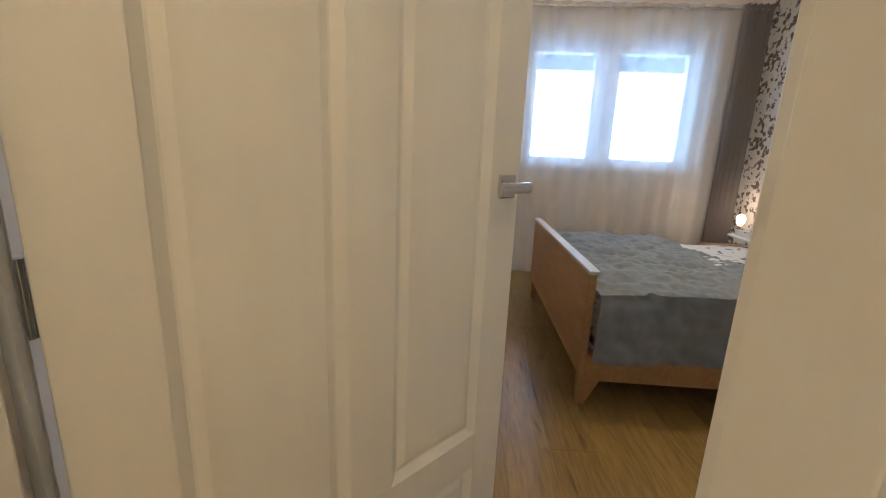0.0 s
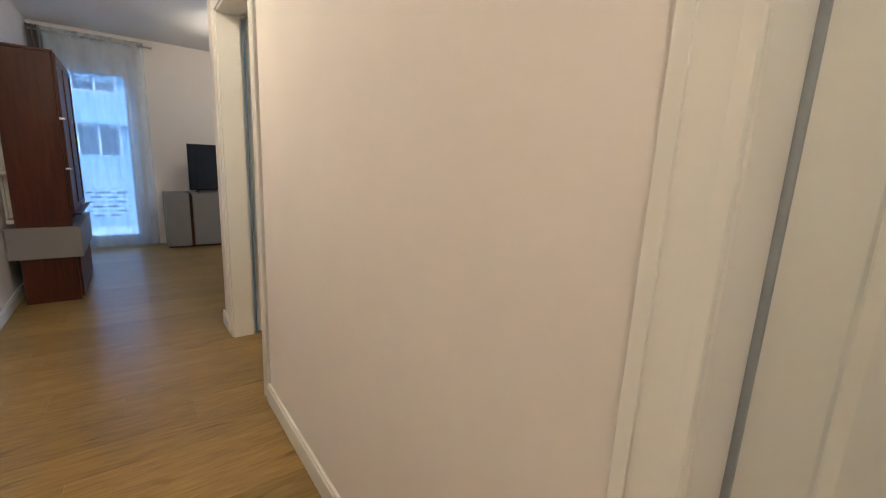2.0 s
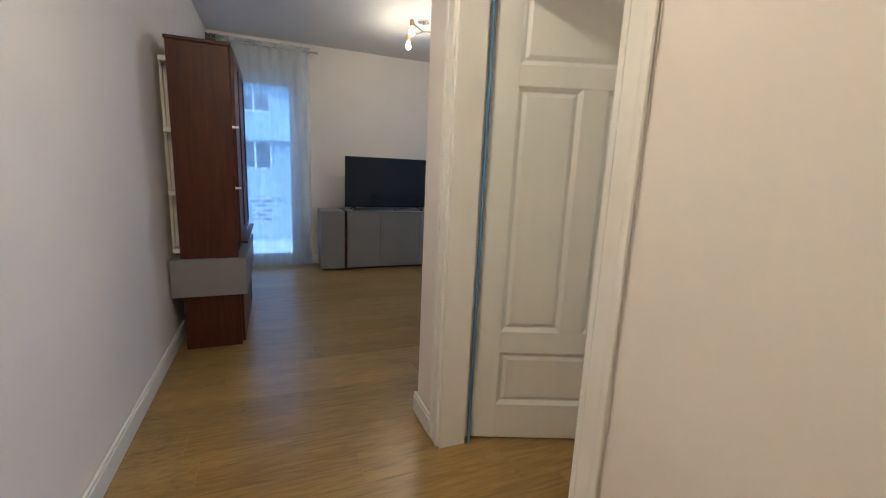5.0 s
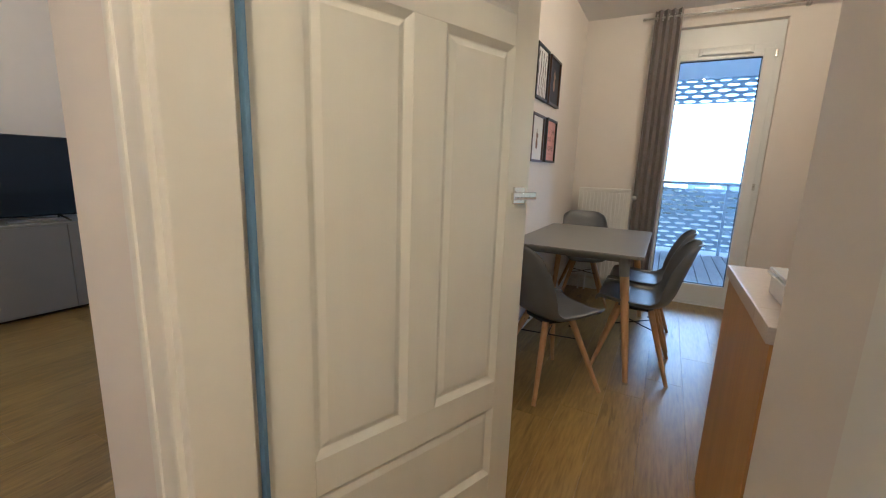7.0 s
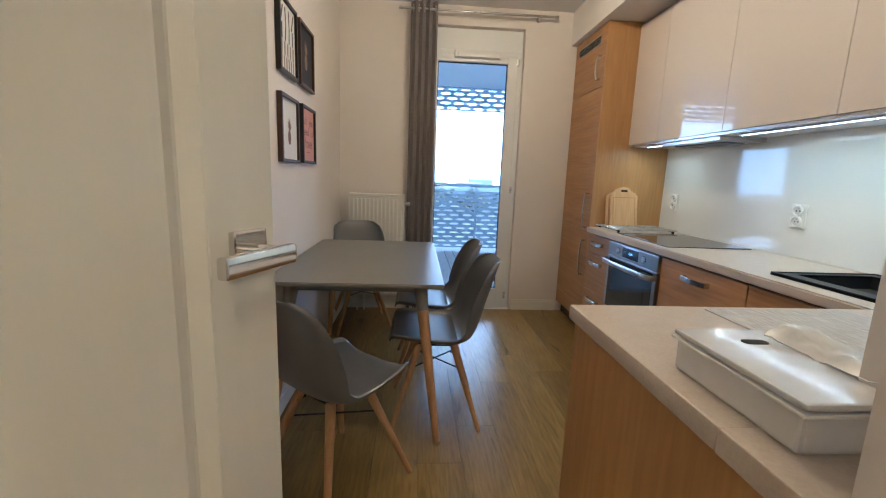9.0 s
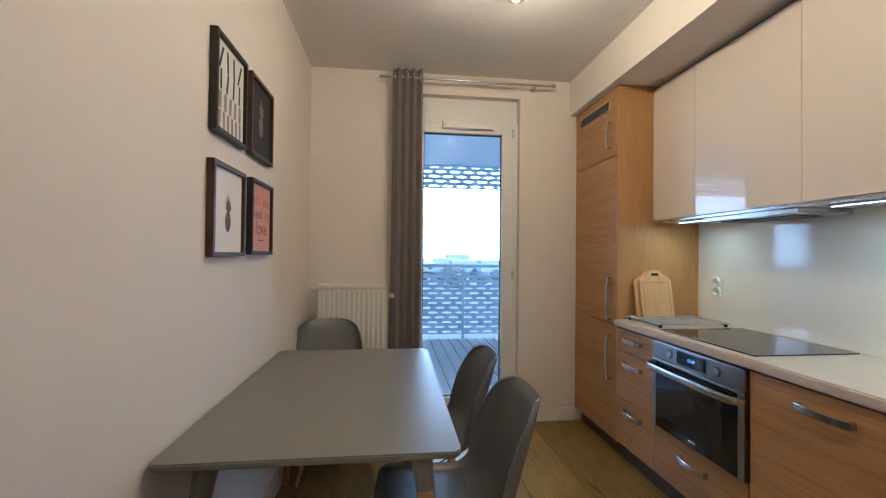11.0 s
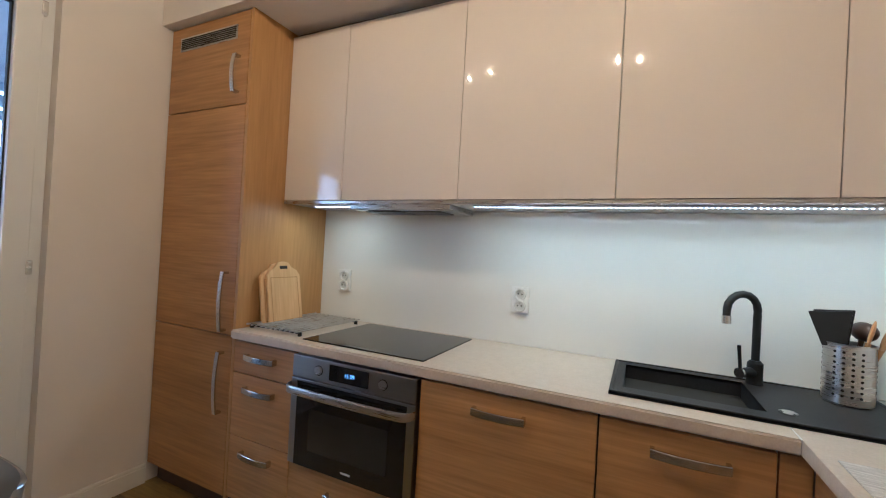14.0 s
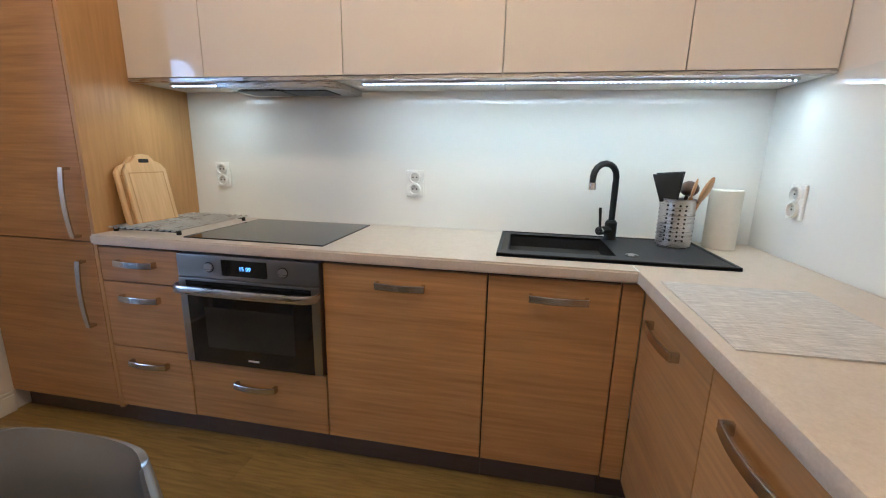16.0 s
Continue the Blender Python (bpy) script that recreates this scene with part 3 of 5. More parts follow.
def bow(bm, half, at, reach=0.036, high=0.0125):
    """A flat metal strap, bowed outwards, on two square feet; at(s, out, up) -> point."""
    n = 12
    rings = []
    for i in range(n + 1):
        s = -half + 2 * half * i / n
        d = reach - 0.011 * (s / half) ** 2
        rings.append([bm.verts.new(at(s, d - a, b)) for a, b in ((0.006, -high), (0.001, -high), (0, -high + 0.002), (0, high - 0.002), (0.001, high), (0.006, high))])
    for a, b in zip(rings, rings[1:]):
        for k in range(6):
            bm.faces.new((a[k], a[(k + 1) % 6], b[(k + 1) % 6], b[k]))
    bm.faces.new(rings[0][::-1]), bm.faces.new(rings[-1])
    for e in (-1, 1):
        c = [[bm.verts.new(at(e * half - e * ds, o, u)) for ds, u in ((0, -high), (0.011, -high), (0.011, high), (0, high))] for o in (0.0, reach - 0.0165)]
        for k in range(4):
            bm.faces.new((c[0][k], c[0][(k + 1) % 4], c[1][(k + 1) % 4], c[1][k]))
        bm.faces.new(c[0]), bm.faces.new(c[1][::-1])
    return bm


def handle_y(parent, x, y0, y1, z):
    """A bow handle along y on a front that faces west."""
    m = (y0 + y1) / 2
    return part("handle", bow(bmesh.new(), (y1 - y0) / 2 + 0.010, lambda s, o, u: Vector((x - o, m + s, z + u))), HANDLE, parent, "satin steel bow handle")


def handle_z(parent, x, y, z0, z1):
    m = (z0 + z1) / 2
    return part("handle", bow(bmesh.new(), (z1 - z0) / 2 + 0.010, lambda s, o, u: Vector((x - o, y + u, m + s)), 0.040, 0.012), HANDLE, parent, "satin steel bow handle")


def front(parent, name, y0, y1, z0, z1):
    return part(name, cube(FX, FX + 0.019, y0 + 0.0027, y1 - 0.0027, z0 + 0.0027, z1 - 0.0027, bevel=0.0015), OAKH, parent)


def carcass(name, y0, y1, label, z0=0.115, z1=0.842):
    c = thing(name, (-0.3, (y0 + y1) / 2, 0.0), label, "cabinet", KGROUP)
    part("body", cube(FX + 0.0205, -0.006, y0 + 0.001, y1 - 0.001, z0, z1), SEAM if z1 < 1 else OAKV, c)
    part("plinth", cube(FX + 0.055, FX + 0.075, y0 + 0.0005, y1 - 0.0005, 0.0, z0 - 0.001), PLINTH, c)
    return c


tall = thing("tall_cabinet", (-0.3, 5.2, 0), "tall oak-veneer housing cabinet with three doors and a top vent", "cabinet", KGROUP)
part("side_panel", cube(FX, -0.004, 4.886, 4.904, 0.10, 2.384, bevel=0.001), OAKV, tall)
part("body", cube(FX + 0.0205, -0.004, 4.905, 5.495, 0.10, 2.384), SEAM, tall)
part("plinth", cube(FX + 0.055, FX + 0.075, 4.887, 5.495, 0.0, 0.099), PLINTH, tall)
for z0, z1, h0, h1, hy in ((0.105, 0.848, 0.49, 0.76, 4.965), (0.848, 1.935, 0.875, 1.135, 4.965), (1.935, 2.382, 2.0, 2.16, 4.972)):
    fd = front(tall, "door", 4.905, 5.50, z0, z1)
    handle_z(fd, FX, hy, h0, h1)
vent = part("vent", cube(FX - 0.004, FX + 0.001, 4.99, 5.42, 2.255, 2.325, bevel=0.002), STEEL, tall, "slim steel air vent")
for i in range(6):
    part("slat", cube(FX - 0.007, FX - 0.0035, 5.0, 5.41, 2.263 + i * 0.0095, 2.267 + i * 0.0095), SEAM, vent)

drawers = carcass("drawer_unit", 4.512, 4.886, "oak-veneer base unit with three drawers and steel handles")
for z0, z1, hz in ((0.69, 0.834, 0.772), (0.402, 0.69, 0.625), (0.115, 0.402, 0.335)):
    handle_y(front(drawers, "drawer", 4.512, 4.886, z0, z1), FX, 4.625, 4.785, hz)

housing = carcass("oven_unit", 3.906, 4.512, "oak-veneer oven housing with one drawer under the oven", z1=0.378)
handle_y(front(housing, "drawer", 3.906, 4.512, 0.118, 0.376), FX, 4.13, 4.29, 0.295)

oven = thing("oven", (-0.3, 4.209, 0.379), "stainless steel built-in oven with a black glass door", "oven")
part("body", cube(FX + 0.02, -0.02, 3.912, 4.506, 0.38, 0.838), DARKM, oven)
part("fascia", cube(FX - 0.014, FX + 0.02, 3.912, 4.506, 0.742, 0.832, bevel=0.003), OVENM, oven)
odoor = part("oven_door", cube(FX - 0.016, FX + 0.018, 3.912, 4.506, 0.384, 0.738, bevel=0.003), OVENM, oven, "steel-framed oven door")
part("window", cube(FX - 0.018, FX - 0.0155, 3.946, 4.472, 0.386, 0.728, bevel=0.001), BLACKG, odoor, "black glass oven window")
part("top_band", cube(FX - 0.0186, FX - 0.0179, 3.946, 4.472, 0.716, 0.728), DARKM, odoor)
part("inner_window", cube(FX - 0.0195, FX - 0.0178, 4.02, 4.40, 0.455, 0.625), Mat("oven_inner", (0.035, 0.034, 0.032), (0.02, 0.02, 0.019), rough=0.1, scale=3).m, odoor)
part("name_bar", cube(FX - 0.0195, FX - 0.0178, 4.180, 4.226, 0.410, 0.417), PLUG, odoor, "small pale maker's mark")
bm = bmesh.new()
stops = [(-0.297, 0.004), (-0.292, 0.030), (-0.280, 0.046), (-0.262, 0.053)]
stops += [(-0.24 + 0.48 * i / 16, 0.056 + 0.006 * (1 - (i / 8 - 1) ** 2)) for i in range(17)]
stops += [(-a, b) for a, b in stops[3::-1]]
rings = [[bm.verts.new((FX - 0.014 - b + t, 4.209 + a, z)) for t, z in ((0, 0.690), (-0.002, 0.694), (-0.002, 0.716), (0, 0.720), (0.008, 0.720), (0.008, 0.690))] for a, b in stops]
for a, b in zip(rings, rings[1:]):
    for k in range(6):
        bm.faces.new((a[k], a[(k + 1) % 6], b[(k + 1) % 6], b[k]))
bm.faces.new(rings[0][::-1]), bm.faces.new(rings[-1])
part("door_bar", bm, STEEL, odoor, "wide curved steel door bar")
disp = part("display", cube(FX - 0.0165, FX - 0.0135, 4.12, 4.31, 0.757, 0.820, bevel=0.001), BLACKG, oven, "black clock display")
for y in (4.055, 4.365):
    kn = part("knob", bar((FX - 0.022, y, 0.786), (FX - 0.012, y, 0.786), 0.017, 0.018, seg=24), STEEL, oven, "flush round steel knob")
    part("knob_ring", bar((FX - 0.0155, y, 0.786), (FX - 0.0135, y, 0.786), 0.0205, seg=24), DARKM, kn)


def words(name, text, size, m, mat, parent=None):
    """Flat lettering laid on a surface."""
    cu = bpy.data.curves.new(name, "FONT")
    cu.body, cu.size, cu.align_x, cu.align_y = text, size, "CENTER", "CENTER"
    tmp = bpy.data.objects.new(name, cu)
    me = bpy.data.meshes.new_from_object(tmp)
    bpy.data.objects.remove(tmp)
    me.transform(m)
    if parent:
        root = parent
        while root.parent:
            root = root.parent
        me.transform(Matrix.Translation(-root.location))
    me.materials.clear()
    me.materials.append(mat)
    ob = new(name, me)
    ob.parent = parent
    return ob


words("digits", "15 09", 0.022, pose(FX - 0.0172, 4.21, 0.788, 90, 0, -90), CLOCK, disp)

c1 = carcass("base_cabinet", 3.304, 3.906, "oak-veneer base cabinet with one wide door front")
handle_y(front(c1, "door", 3.304, 3.906, 0.118, 0.834), FX, 3.53, 3.69, 0.768)
c2 = carcass("base_cabinet", 2.876, 3.304, "oak-veneer base cabinet under the sink")
handle_y(front(c2, "door", 2.876, 3.304, 0.118, 0.834), FX, 2.985, 3.155, 0.768)
c3 = thing("corner_filler", (-0.5, 2.84, 0), "narrow oak-veneer filler strip at the inner corner", "cabinet", KGROUP)
part("panel", cube(FX, FX + 0.018, FS + 0.001, 2.874, 0.118, 0.834), OAKH, c3)
part("plinth", cube(FX + 0.055, FX + 0.075, 2.76, 2.874, 0, 0.113), PLINTH, c3)


def south_unit(x0, x1, h0, h1, end=False):
    c = thing("base_cabinet", ((x0 + x1) / 2, 2.5, 0), "oak-veneer base cabinet facing across the kitchen, with bow handle", "cabinet", KGROUP)
    part("body", cube(x0 + 0.001, x1 - 0.001, 2.268, FS - 0.0205, 0.115, 0.842), SEAM, c)
    part("plinth", cube(x0 + 0.0005, x1 - 0.0005, FS - 0.075, FS - 0.055, 0, 0.114), PLINTH, c)
    d = part("door", cube(x0 + 0.002, x1 - 0.002, FS - 0.019, FS, 0.118, 0.834, bevel=0.0015), OAKS, c)
    m = (h0 + h1) / 2
    bm = bow(bmesh.new(), (h1 - h0) / 2 + 0.008, lambda s, o, u: Vector((m + s, FS + o, 0.748 + u)))
    part("handle", bm, HANDLE, d, "satin steel bow handle")
    if end:
        part("end_panel", cube(-1.484, -1.466, 2.104, FS + 0.002, 0.0, 0.842, bevel=0.001), OAKV, c)


south_unit(-1.053, -0.57, -0.88, -0.68)
south_unit(-1.4645, -1.053, -1.34, -1.16, True)
wt = thing("worktop", (-0.3, 3.5, 0.844), "pale beige stone-look worktop in an L shape", "worktop")
HOLE = (-0.452, -0.068, 2.862, 3.262)
XS, YS = (-0.588, HOLE[0], HOLE[1], -0.004), (2.840, HOLE[2], HOLE[3], 4.884)
bm = bmesh.new()
grid = [[bm.verts.new((x, y, 0.884)) for y in YS] for x in XS]
tops = [bm.faces.new((grid[i][j], grid[i + 1][j], grid[i + 1][j + 1], grid[i][j + 1])) for i in range(3) for j in range(3) if (i, j) != (1, 1)]
low = bmesh.ops.extrude_face_region(bm, geom=tops)
bmesh.ops.translate(bm, verts=[v for v in low["geom"] if isinstance(v, bmesh.types.BMVert)], vec=(0, 0, -0.04))
rim_edges = [e for e in bm.edges if all(abs(v.co.x - XS[0]) < 1e-5 for v in e.verts) and abs(e.verts[0].co.z - e.verts[1].co.z) < 1e-5]
bmesh.ops.bevel(bm, geom=rim_edges, offset=0.006, segments=3, affect="EDGES")
part("top", bm, TOP, wt)
bm = bmesh.new()
box(bm, -1.492, -0.004, 2.264, 2.8385, 0.844, 0.884, bevel=0.006)
part("top", bm, TOP, wt)
part("joint_strip", cube(-0.588, -0.004, 2.8372, 2.8412, 0.8835, 0.8852, bevel=0.0005), PLUG, wt, "pale joint strip")
part("top_return", cube(-1.492, -1.3005, 2.102, 2.2635, 0.844, 0.884, bevel=0.003), TOP, wt)

# wall cabinets
UY = [4.884, 4.514, 3.909, 3.303, 2.703, 2.264]
for i, (b, a) in enumerate(zip(UY, UY[1:])):
    u = thing("wall_cabinet", (-0.16, (a + b) / 2, 1.50), "glossy cream handleless wall cabinet", "cabinet", "wall cabinets")
    part("body", cube(-0.305, -0.005, a + 0.001, b - 0.001, 1.50, 2.36), TRIM, u)
    part("door", cube(-0.326, -0.307, a + 0.0015, b - 0.0015, 1.513, 2.358, bevel=0.002), GLOSS, u)
    part("finger_rail", cube(-0.324, -0.30, a, b, 1.497, 1.510), STEEL, u, "steel finger rail")
# Dark filler board paints the shade between cabinets and soffit.
solid("cornice_gap", cube(-0.29, -0.005, KIT_S + 0.002, 4.884, 2.361, 2.385), SEAM, "dark board painted as the shadow gap over the wall cabinets", "cabinet trim")
hood = thing("cooker_hood", (-0.16, 4.21, 1.47), "slim grey built-in cooker hood with its vent below", "cooker hood")
part("body", cube(-0.30, -0.03, 3.95, 4.48, 1.473, 1.499, bevel=0.003), STEEL, hood)
part("filter", cube(-0.24, -0.10, 4.02, 4.22, 1.4695, 1.4735), DARKM, hood, "dark perforated filter")
part("filter", cube(-0.24, -0.10, 4.23, 4.43, 1.4695, 1.4735), DARKM, hood, "dark perforated filter")
for i in range(7):
    part("slot", cube(-0.275, -0.248, 4.245 + i * 0.022, 4.257 + i * 0.022, 1.4705, 1.4728), BLACKP, hood)
for y0, y1 in ((2.33, 3.86), (4.45, 4.74)):
    led = thing("led_strip_light", (-0.25, (y0 + y1) / 2, 1.485), "lit cool white led strip under the wall cabinets", "led strip", "led strips")
    part("profile", cube(-0.262, -0.238, y0, y1, 1.491, 1.499), STEEL, led)
    n = int((y1 - y0) / 0.0165)
    bm = bmesh.new()
    for i in range(n):
        y = y0 + (i + 0.5) * (y1 - y0) / n
        box(bm, -0.2528, -0.2472, y - 0.0026, y + 0.0026, 1.4885, 1.4912)
    tagged(part("diodes", bm, LEDG, led, "row of lit white diodes", smooth=False), kind="stuff")
splash = structure("backsplash_east", cube(-0.006, -0.001, KIT_S + 0.0062, 4.885, 0.885, 1.4985), SPLASH, "glossy white glass backsplash panel", "backsplash")
structure("backsplash_south", cube(-1.05, -0.0012, KIT_S + 0.001, KIT_S + 0.006, 0.885, 1.4985), SPLASH, "glossy white glass backsplash panel", "backsplash")


def socket(m, label):
    s = thing("power_socket", (0, 0, 0), label, "socket", "kitchen sockets")
    part("plate", cube(-0.041, 0.041, 0, 0.010, -0.060, 0.060, bevel=0.004), PLUG, s)
    for z in (-0.027, 0.027):
        w = part("well", lathe(bmesh.new(), [(0.0285, 0.0101), (0.0285, 0.019), (0.0265, 0.0215), (0.0225, 0.0215), (0.0205, 0.0112)], 0, 0, 24), PLUG, s)
        w.matrix_basis = Matrix.Translation((0, 0, z)) @ Matrix.Rotation(radians(-90), 4, "X")
        part("well_floor", bar((0, 0.0095, z), (0, 0.0115, z), 0.0209, seg=20), WELL, s)
        for x in (-0.009, 0.009):
            part("hole", bar((x, 0.0095, z), (x, 0.0128, z), 0.0036, seg=8), SEAM, s)
        part("pin", bar((0, 0.009, z + 0.012), (0, 0.021, z + 0.012), 0.0024, seg=8), CHROME, s)
    s.matrix_basis = m
    return s


s1 = socket(pose(-0.007, 4.715, 1.104, 0, 0, 90), "double white wall socket with earth pins")
copy_thing(s1, pose(-0.007, 3.703, 1.093, 0, 0, 90))
copy_thing(s1, pose(-0.272, KIT_S + 0.007, 1.091, 0, 0, 0))

# hob, rack, boards
hob = thing("hob", (-0.29, 4.21, 0.885), "black glass induction hob set on the worktop", "hob")
part("glass", cube(-0.535, -0.045, 3.915, 4.505, 0.8842, 0.8895, bevel=0.002), BLACKG, hob)
part("controls", cube(-0.528, -0.515, 4.14, 4.28, 0.8893, 0.8899), GREYF, hob)
rack = thing("trivet_rack", (-0.28, 4.69, 0.885), "flat steel bar rack lying on the worktop", "rack")
for i in range(11):
    y = 4.562 + i * 0.030
    part("bar", bar((-0.525, y, 0.905), (-0.065, y, 0.905), 0.0045, seg=12), STEEL, rack)
for x in (-0.495, -0.095):
    part("cross_bar", cube(x - 0.005, x + 0.005, 4.555, 4.870, 0.8935, 0.9008), DARKM, rack)
    for y in (4.560, 4.862):
        part("foot", bar((x, y, 0.8845), (x, y, 0.9005), 0.009), BLACKP, rack)


def board_shape(w, h, t):
    """A chopping board outline with a raised grip, standing in the xz plane."""
    pts = [(-w / 2 + 0.02, 0), (w / 2 - 0.02, 0), (w / 2, 0.02), (w / 2, h - 0.07), (w / 2 - 0.02, h - 0.045), (0.055, h - 0.03), (0.035, h - 0.006), (0, h), (-0.035, h - 0.006), (-0.055, h - 0.03), (-w / 2 + 0.02, h - 0.045), (-w / 2, h - 0.07), (-w / 2, 0.02)]
    bm = bmesh.new()
    f = bm.faces.new([bm.verts.new((x, 0, z)) for x, z in pts])
    g = bmesh.ops.extrude_face_region(bm, geom=[f])
    bmesh.ops.translate(bm, verts=[v for v in g["geom"] if isinstance(v, bmesh.types.BMVert)], vec=(0, t, 0))
    bmesh.ops.bevel(bm, geom=[e for e in bm.edges if abs(e.calc_face_angle(0)) > 1.2], offset=0.003, segments=2, affect="EDGES")
    return bm


for dx, dy, w, h, ang in ((-0.02, 0.0, 0.225, 0.31, 9), (0.0, -0.022, 0.215, 0.32, 10)):
    cb = thing("chopping_board", (0, 0, 0), "pale wooden chopping board leaning on the tall cabinet", "chopping board", "chopping boards")
    part("board", board_shape(w, h, 0.014), BAMBOO, cb)
    # Dark block and darker strips paint the shade of slot and groove.
    part("grip_slot", cube(-0.026, 0.026, -0.001, 0.015, h - 0.040, h - 0.022, bevel=0.004), SEAM, cb, "dark finger slot")
    bm = bmesh.new()
    for a, b, c, d in ((-w / 2 + 0.02, w / 2 - 0.02, 0.022, 0.026), (-w / 2 + 0.02, w / 2 - 0.02, h - 0.084, h - 0.08), (-w / 2 + 0.02, -w / 2 + 0.024, 0.022, h - 0.08), (w / 2 - 0.024, w / 2 - 0.02, 0.022, h - 0.08)):
        box(bm, a, b, -0.0006, 0.001, c, d)
    part("juice_groove", bm, OAKV, cb)
    cb.matrix_basis = pose(-0.335 + dx, 4.822 + dy, 0.8855, -ang, 0, 0)

# sink and tap
sink = thing("sink", (-0.26, 2.9, 0.885), "black composite sink with drainer set in the worktop", "sink")
bm = bmesh.new()
RX0, RX1, RY0, RY1 = -0.500, -0.050, 2.512, 3.284
for a in ((RX0, -0.425, RY0, RY1), (-0.105, RX1, RY0, RY1), (-0.425, -0.105, 3.245, RY1), (-0.425, -0.105, RY0, 2.872)):
    box(bm, *a, 0.8842, 0.8935)
part("rim", bm, SINKM, sink, smooth=False)
bm = bmesh.new()
for a in ((RX0, RX0 + 0.012, RY0, RY1), (RX1 - 0.012, RX1, RY0, RY1), (RX0, RX1, RY0, RY0 + 0.012), (RX0, RX1, RY1 - 0.012, RY1)):
    box(bm, *a, 0.8845, 0.8975, bevel=0.003)
part("rim_edge", bm, SINKM, sink)
bm = bmesh.new()
BX0, BX1, BY0, BY1 = -0.425, -0.105, 2.872, 3.245
box(bm, BX0, BX1, BY0, BY1, 0.72, 0.728)
box(bm, BX0 - 0.006, BX0, BY0, BY1, 0.72, 0.892)
box(bm, BX1, BX1 + 0.006, BY0, BY1, 0.72, 0.892)
box(bm, BX0, BX1, BY0 - 0.006, BY0, 0.72, 0.892)
box(bm, BX0, BX1, BY1, BY1 + 0.006, 0.72, 0.892)
part("basin", bm, SINKM, sink, smooth=False)
part("overflow_knob", lathe(bmesh.new(), [(0.022, 0.8935), (0.022, 0.8985), (0.016, 0.9005)], -0.41, 2.82, 20), CHROME, sink, "round chrome drain knob")
part("drain", lathe(bmesh.new(), [(0.04, 0.728), (0.04, 0.731), (0.02, 0.7315)], -0.265, 3.06, 20), CHROME, sink)
tap = thing("kitchen_tap", (-0.10, 2.835, 0.8935), "matt black swan-neck kitchen tap with chrome tip", "tap")
part("body", lathe(bmesh.new(), [(0.026, 0.8935), (0.026, 0.90), (0.024, 0.905), (0.024, 0.965), (0.016, 0.975)], -0.10, 2.835, 20), BLACKP, tap)
arc = [(-0.10, 2.835, 0.96), (-0.10, 2.835, 1.06), (-0.10, 2.835, 1.13)]
for k in range(9):
    a = math.pi * k / 8
    arc.append((-0.10 - 0.06 * (1 - math.cos(a)) * 0.62, 2.835 + 0.06 * (1 - math.cos(a)) * 0.85, 1.15 + 0.055 * math.sin(a)))
arc.append((arc[-1][0], arc[-1][1], 1.125))
part("spout", pipe(bmesh.new(), arc, 0.0125, 18), BLACKP, tap)
part("tip", bar((arc[-1][0], arc[-1][1], 1.13), (arc[-1][0], arc[-1][1], 1.102), 0.0145), CHROME, tap, "chrome spout tip")
part("lever_hub", bar((-0.105, 2.838, 0.935), (-0.15, 2.885, 0.935), 0.017), BLACKP, tap)
part("lever_ring", bar((-0.150, 2.885, 0.935), (-0.156, 2.891, 0.935), 0.0175), CHROME, tap)
part("lever", bar((-0.150, 2.886, 0.94), (-0.156, 2.894, 1.03), 0.005, 0.006), BLACKP, tap)

# utensil holder
hx, hy, hz = -0.165, 2.612, 0.8937
pot = thing("utensil_holder", (hx, hy, hz), "perforated stainless steel cutlery pot full of utensils", "utensil holder")
part("cup", lathe(bmesh.new(), [(0.058, hz), (0.062, hz + 0.004), (0.062, hz + 0.182), (0.064, hz + 0.186), (0.059, hz + 0.186), (0.058, hz + 0.01)], hx, hy, 32), STEEL, pot)
bm = bmesh.new()
for ring in range(9):
    for k in range(18):
        if k % 6 > 3:
            continue
        a = 2 * math.pi * (k + 0.5) / 18
        d = Vector((math.cos(a), math.sin(a), 0))
        p = Vector((hx, hy, hz + 0.03 + ring * 0.0165)) + d * 0.0615
        rod(bm, p, p + d * 0.0012, 0.0042, seg=8)
tagged(part("holes", bm, BLACKP, pot, "rows of round holes", smooth=False), kind="stuff")


def utensil(name, foot, top, head, mat, label):
    u = thing(name, foot, label, "utensil", "utensils in the pot")
    part("stem", bar(foot, top, 0.006, 0.007, seg=8), mat, u)
    d = (Vector(top) - Vector(foot)).normalized()
    bm = bmesh.new()
    bmesh.ops.create_uvsphere(bm, u_segments=14, v_segments=8, radius=1.0)
    q = d.to_track_quat("Z", "X").to_matrix().to_4x4()
    bmesh.ops.transform(bm, matrix=Matrix.Translation(Vector(top) + d * head[2] * 0.8) @ q @ Matrix.Diagonal((*head, 1)), verts=bm.verts)
    part("head", bm, mat, u)


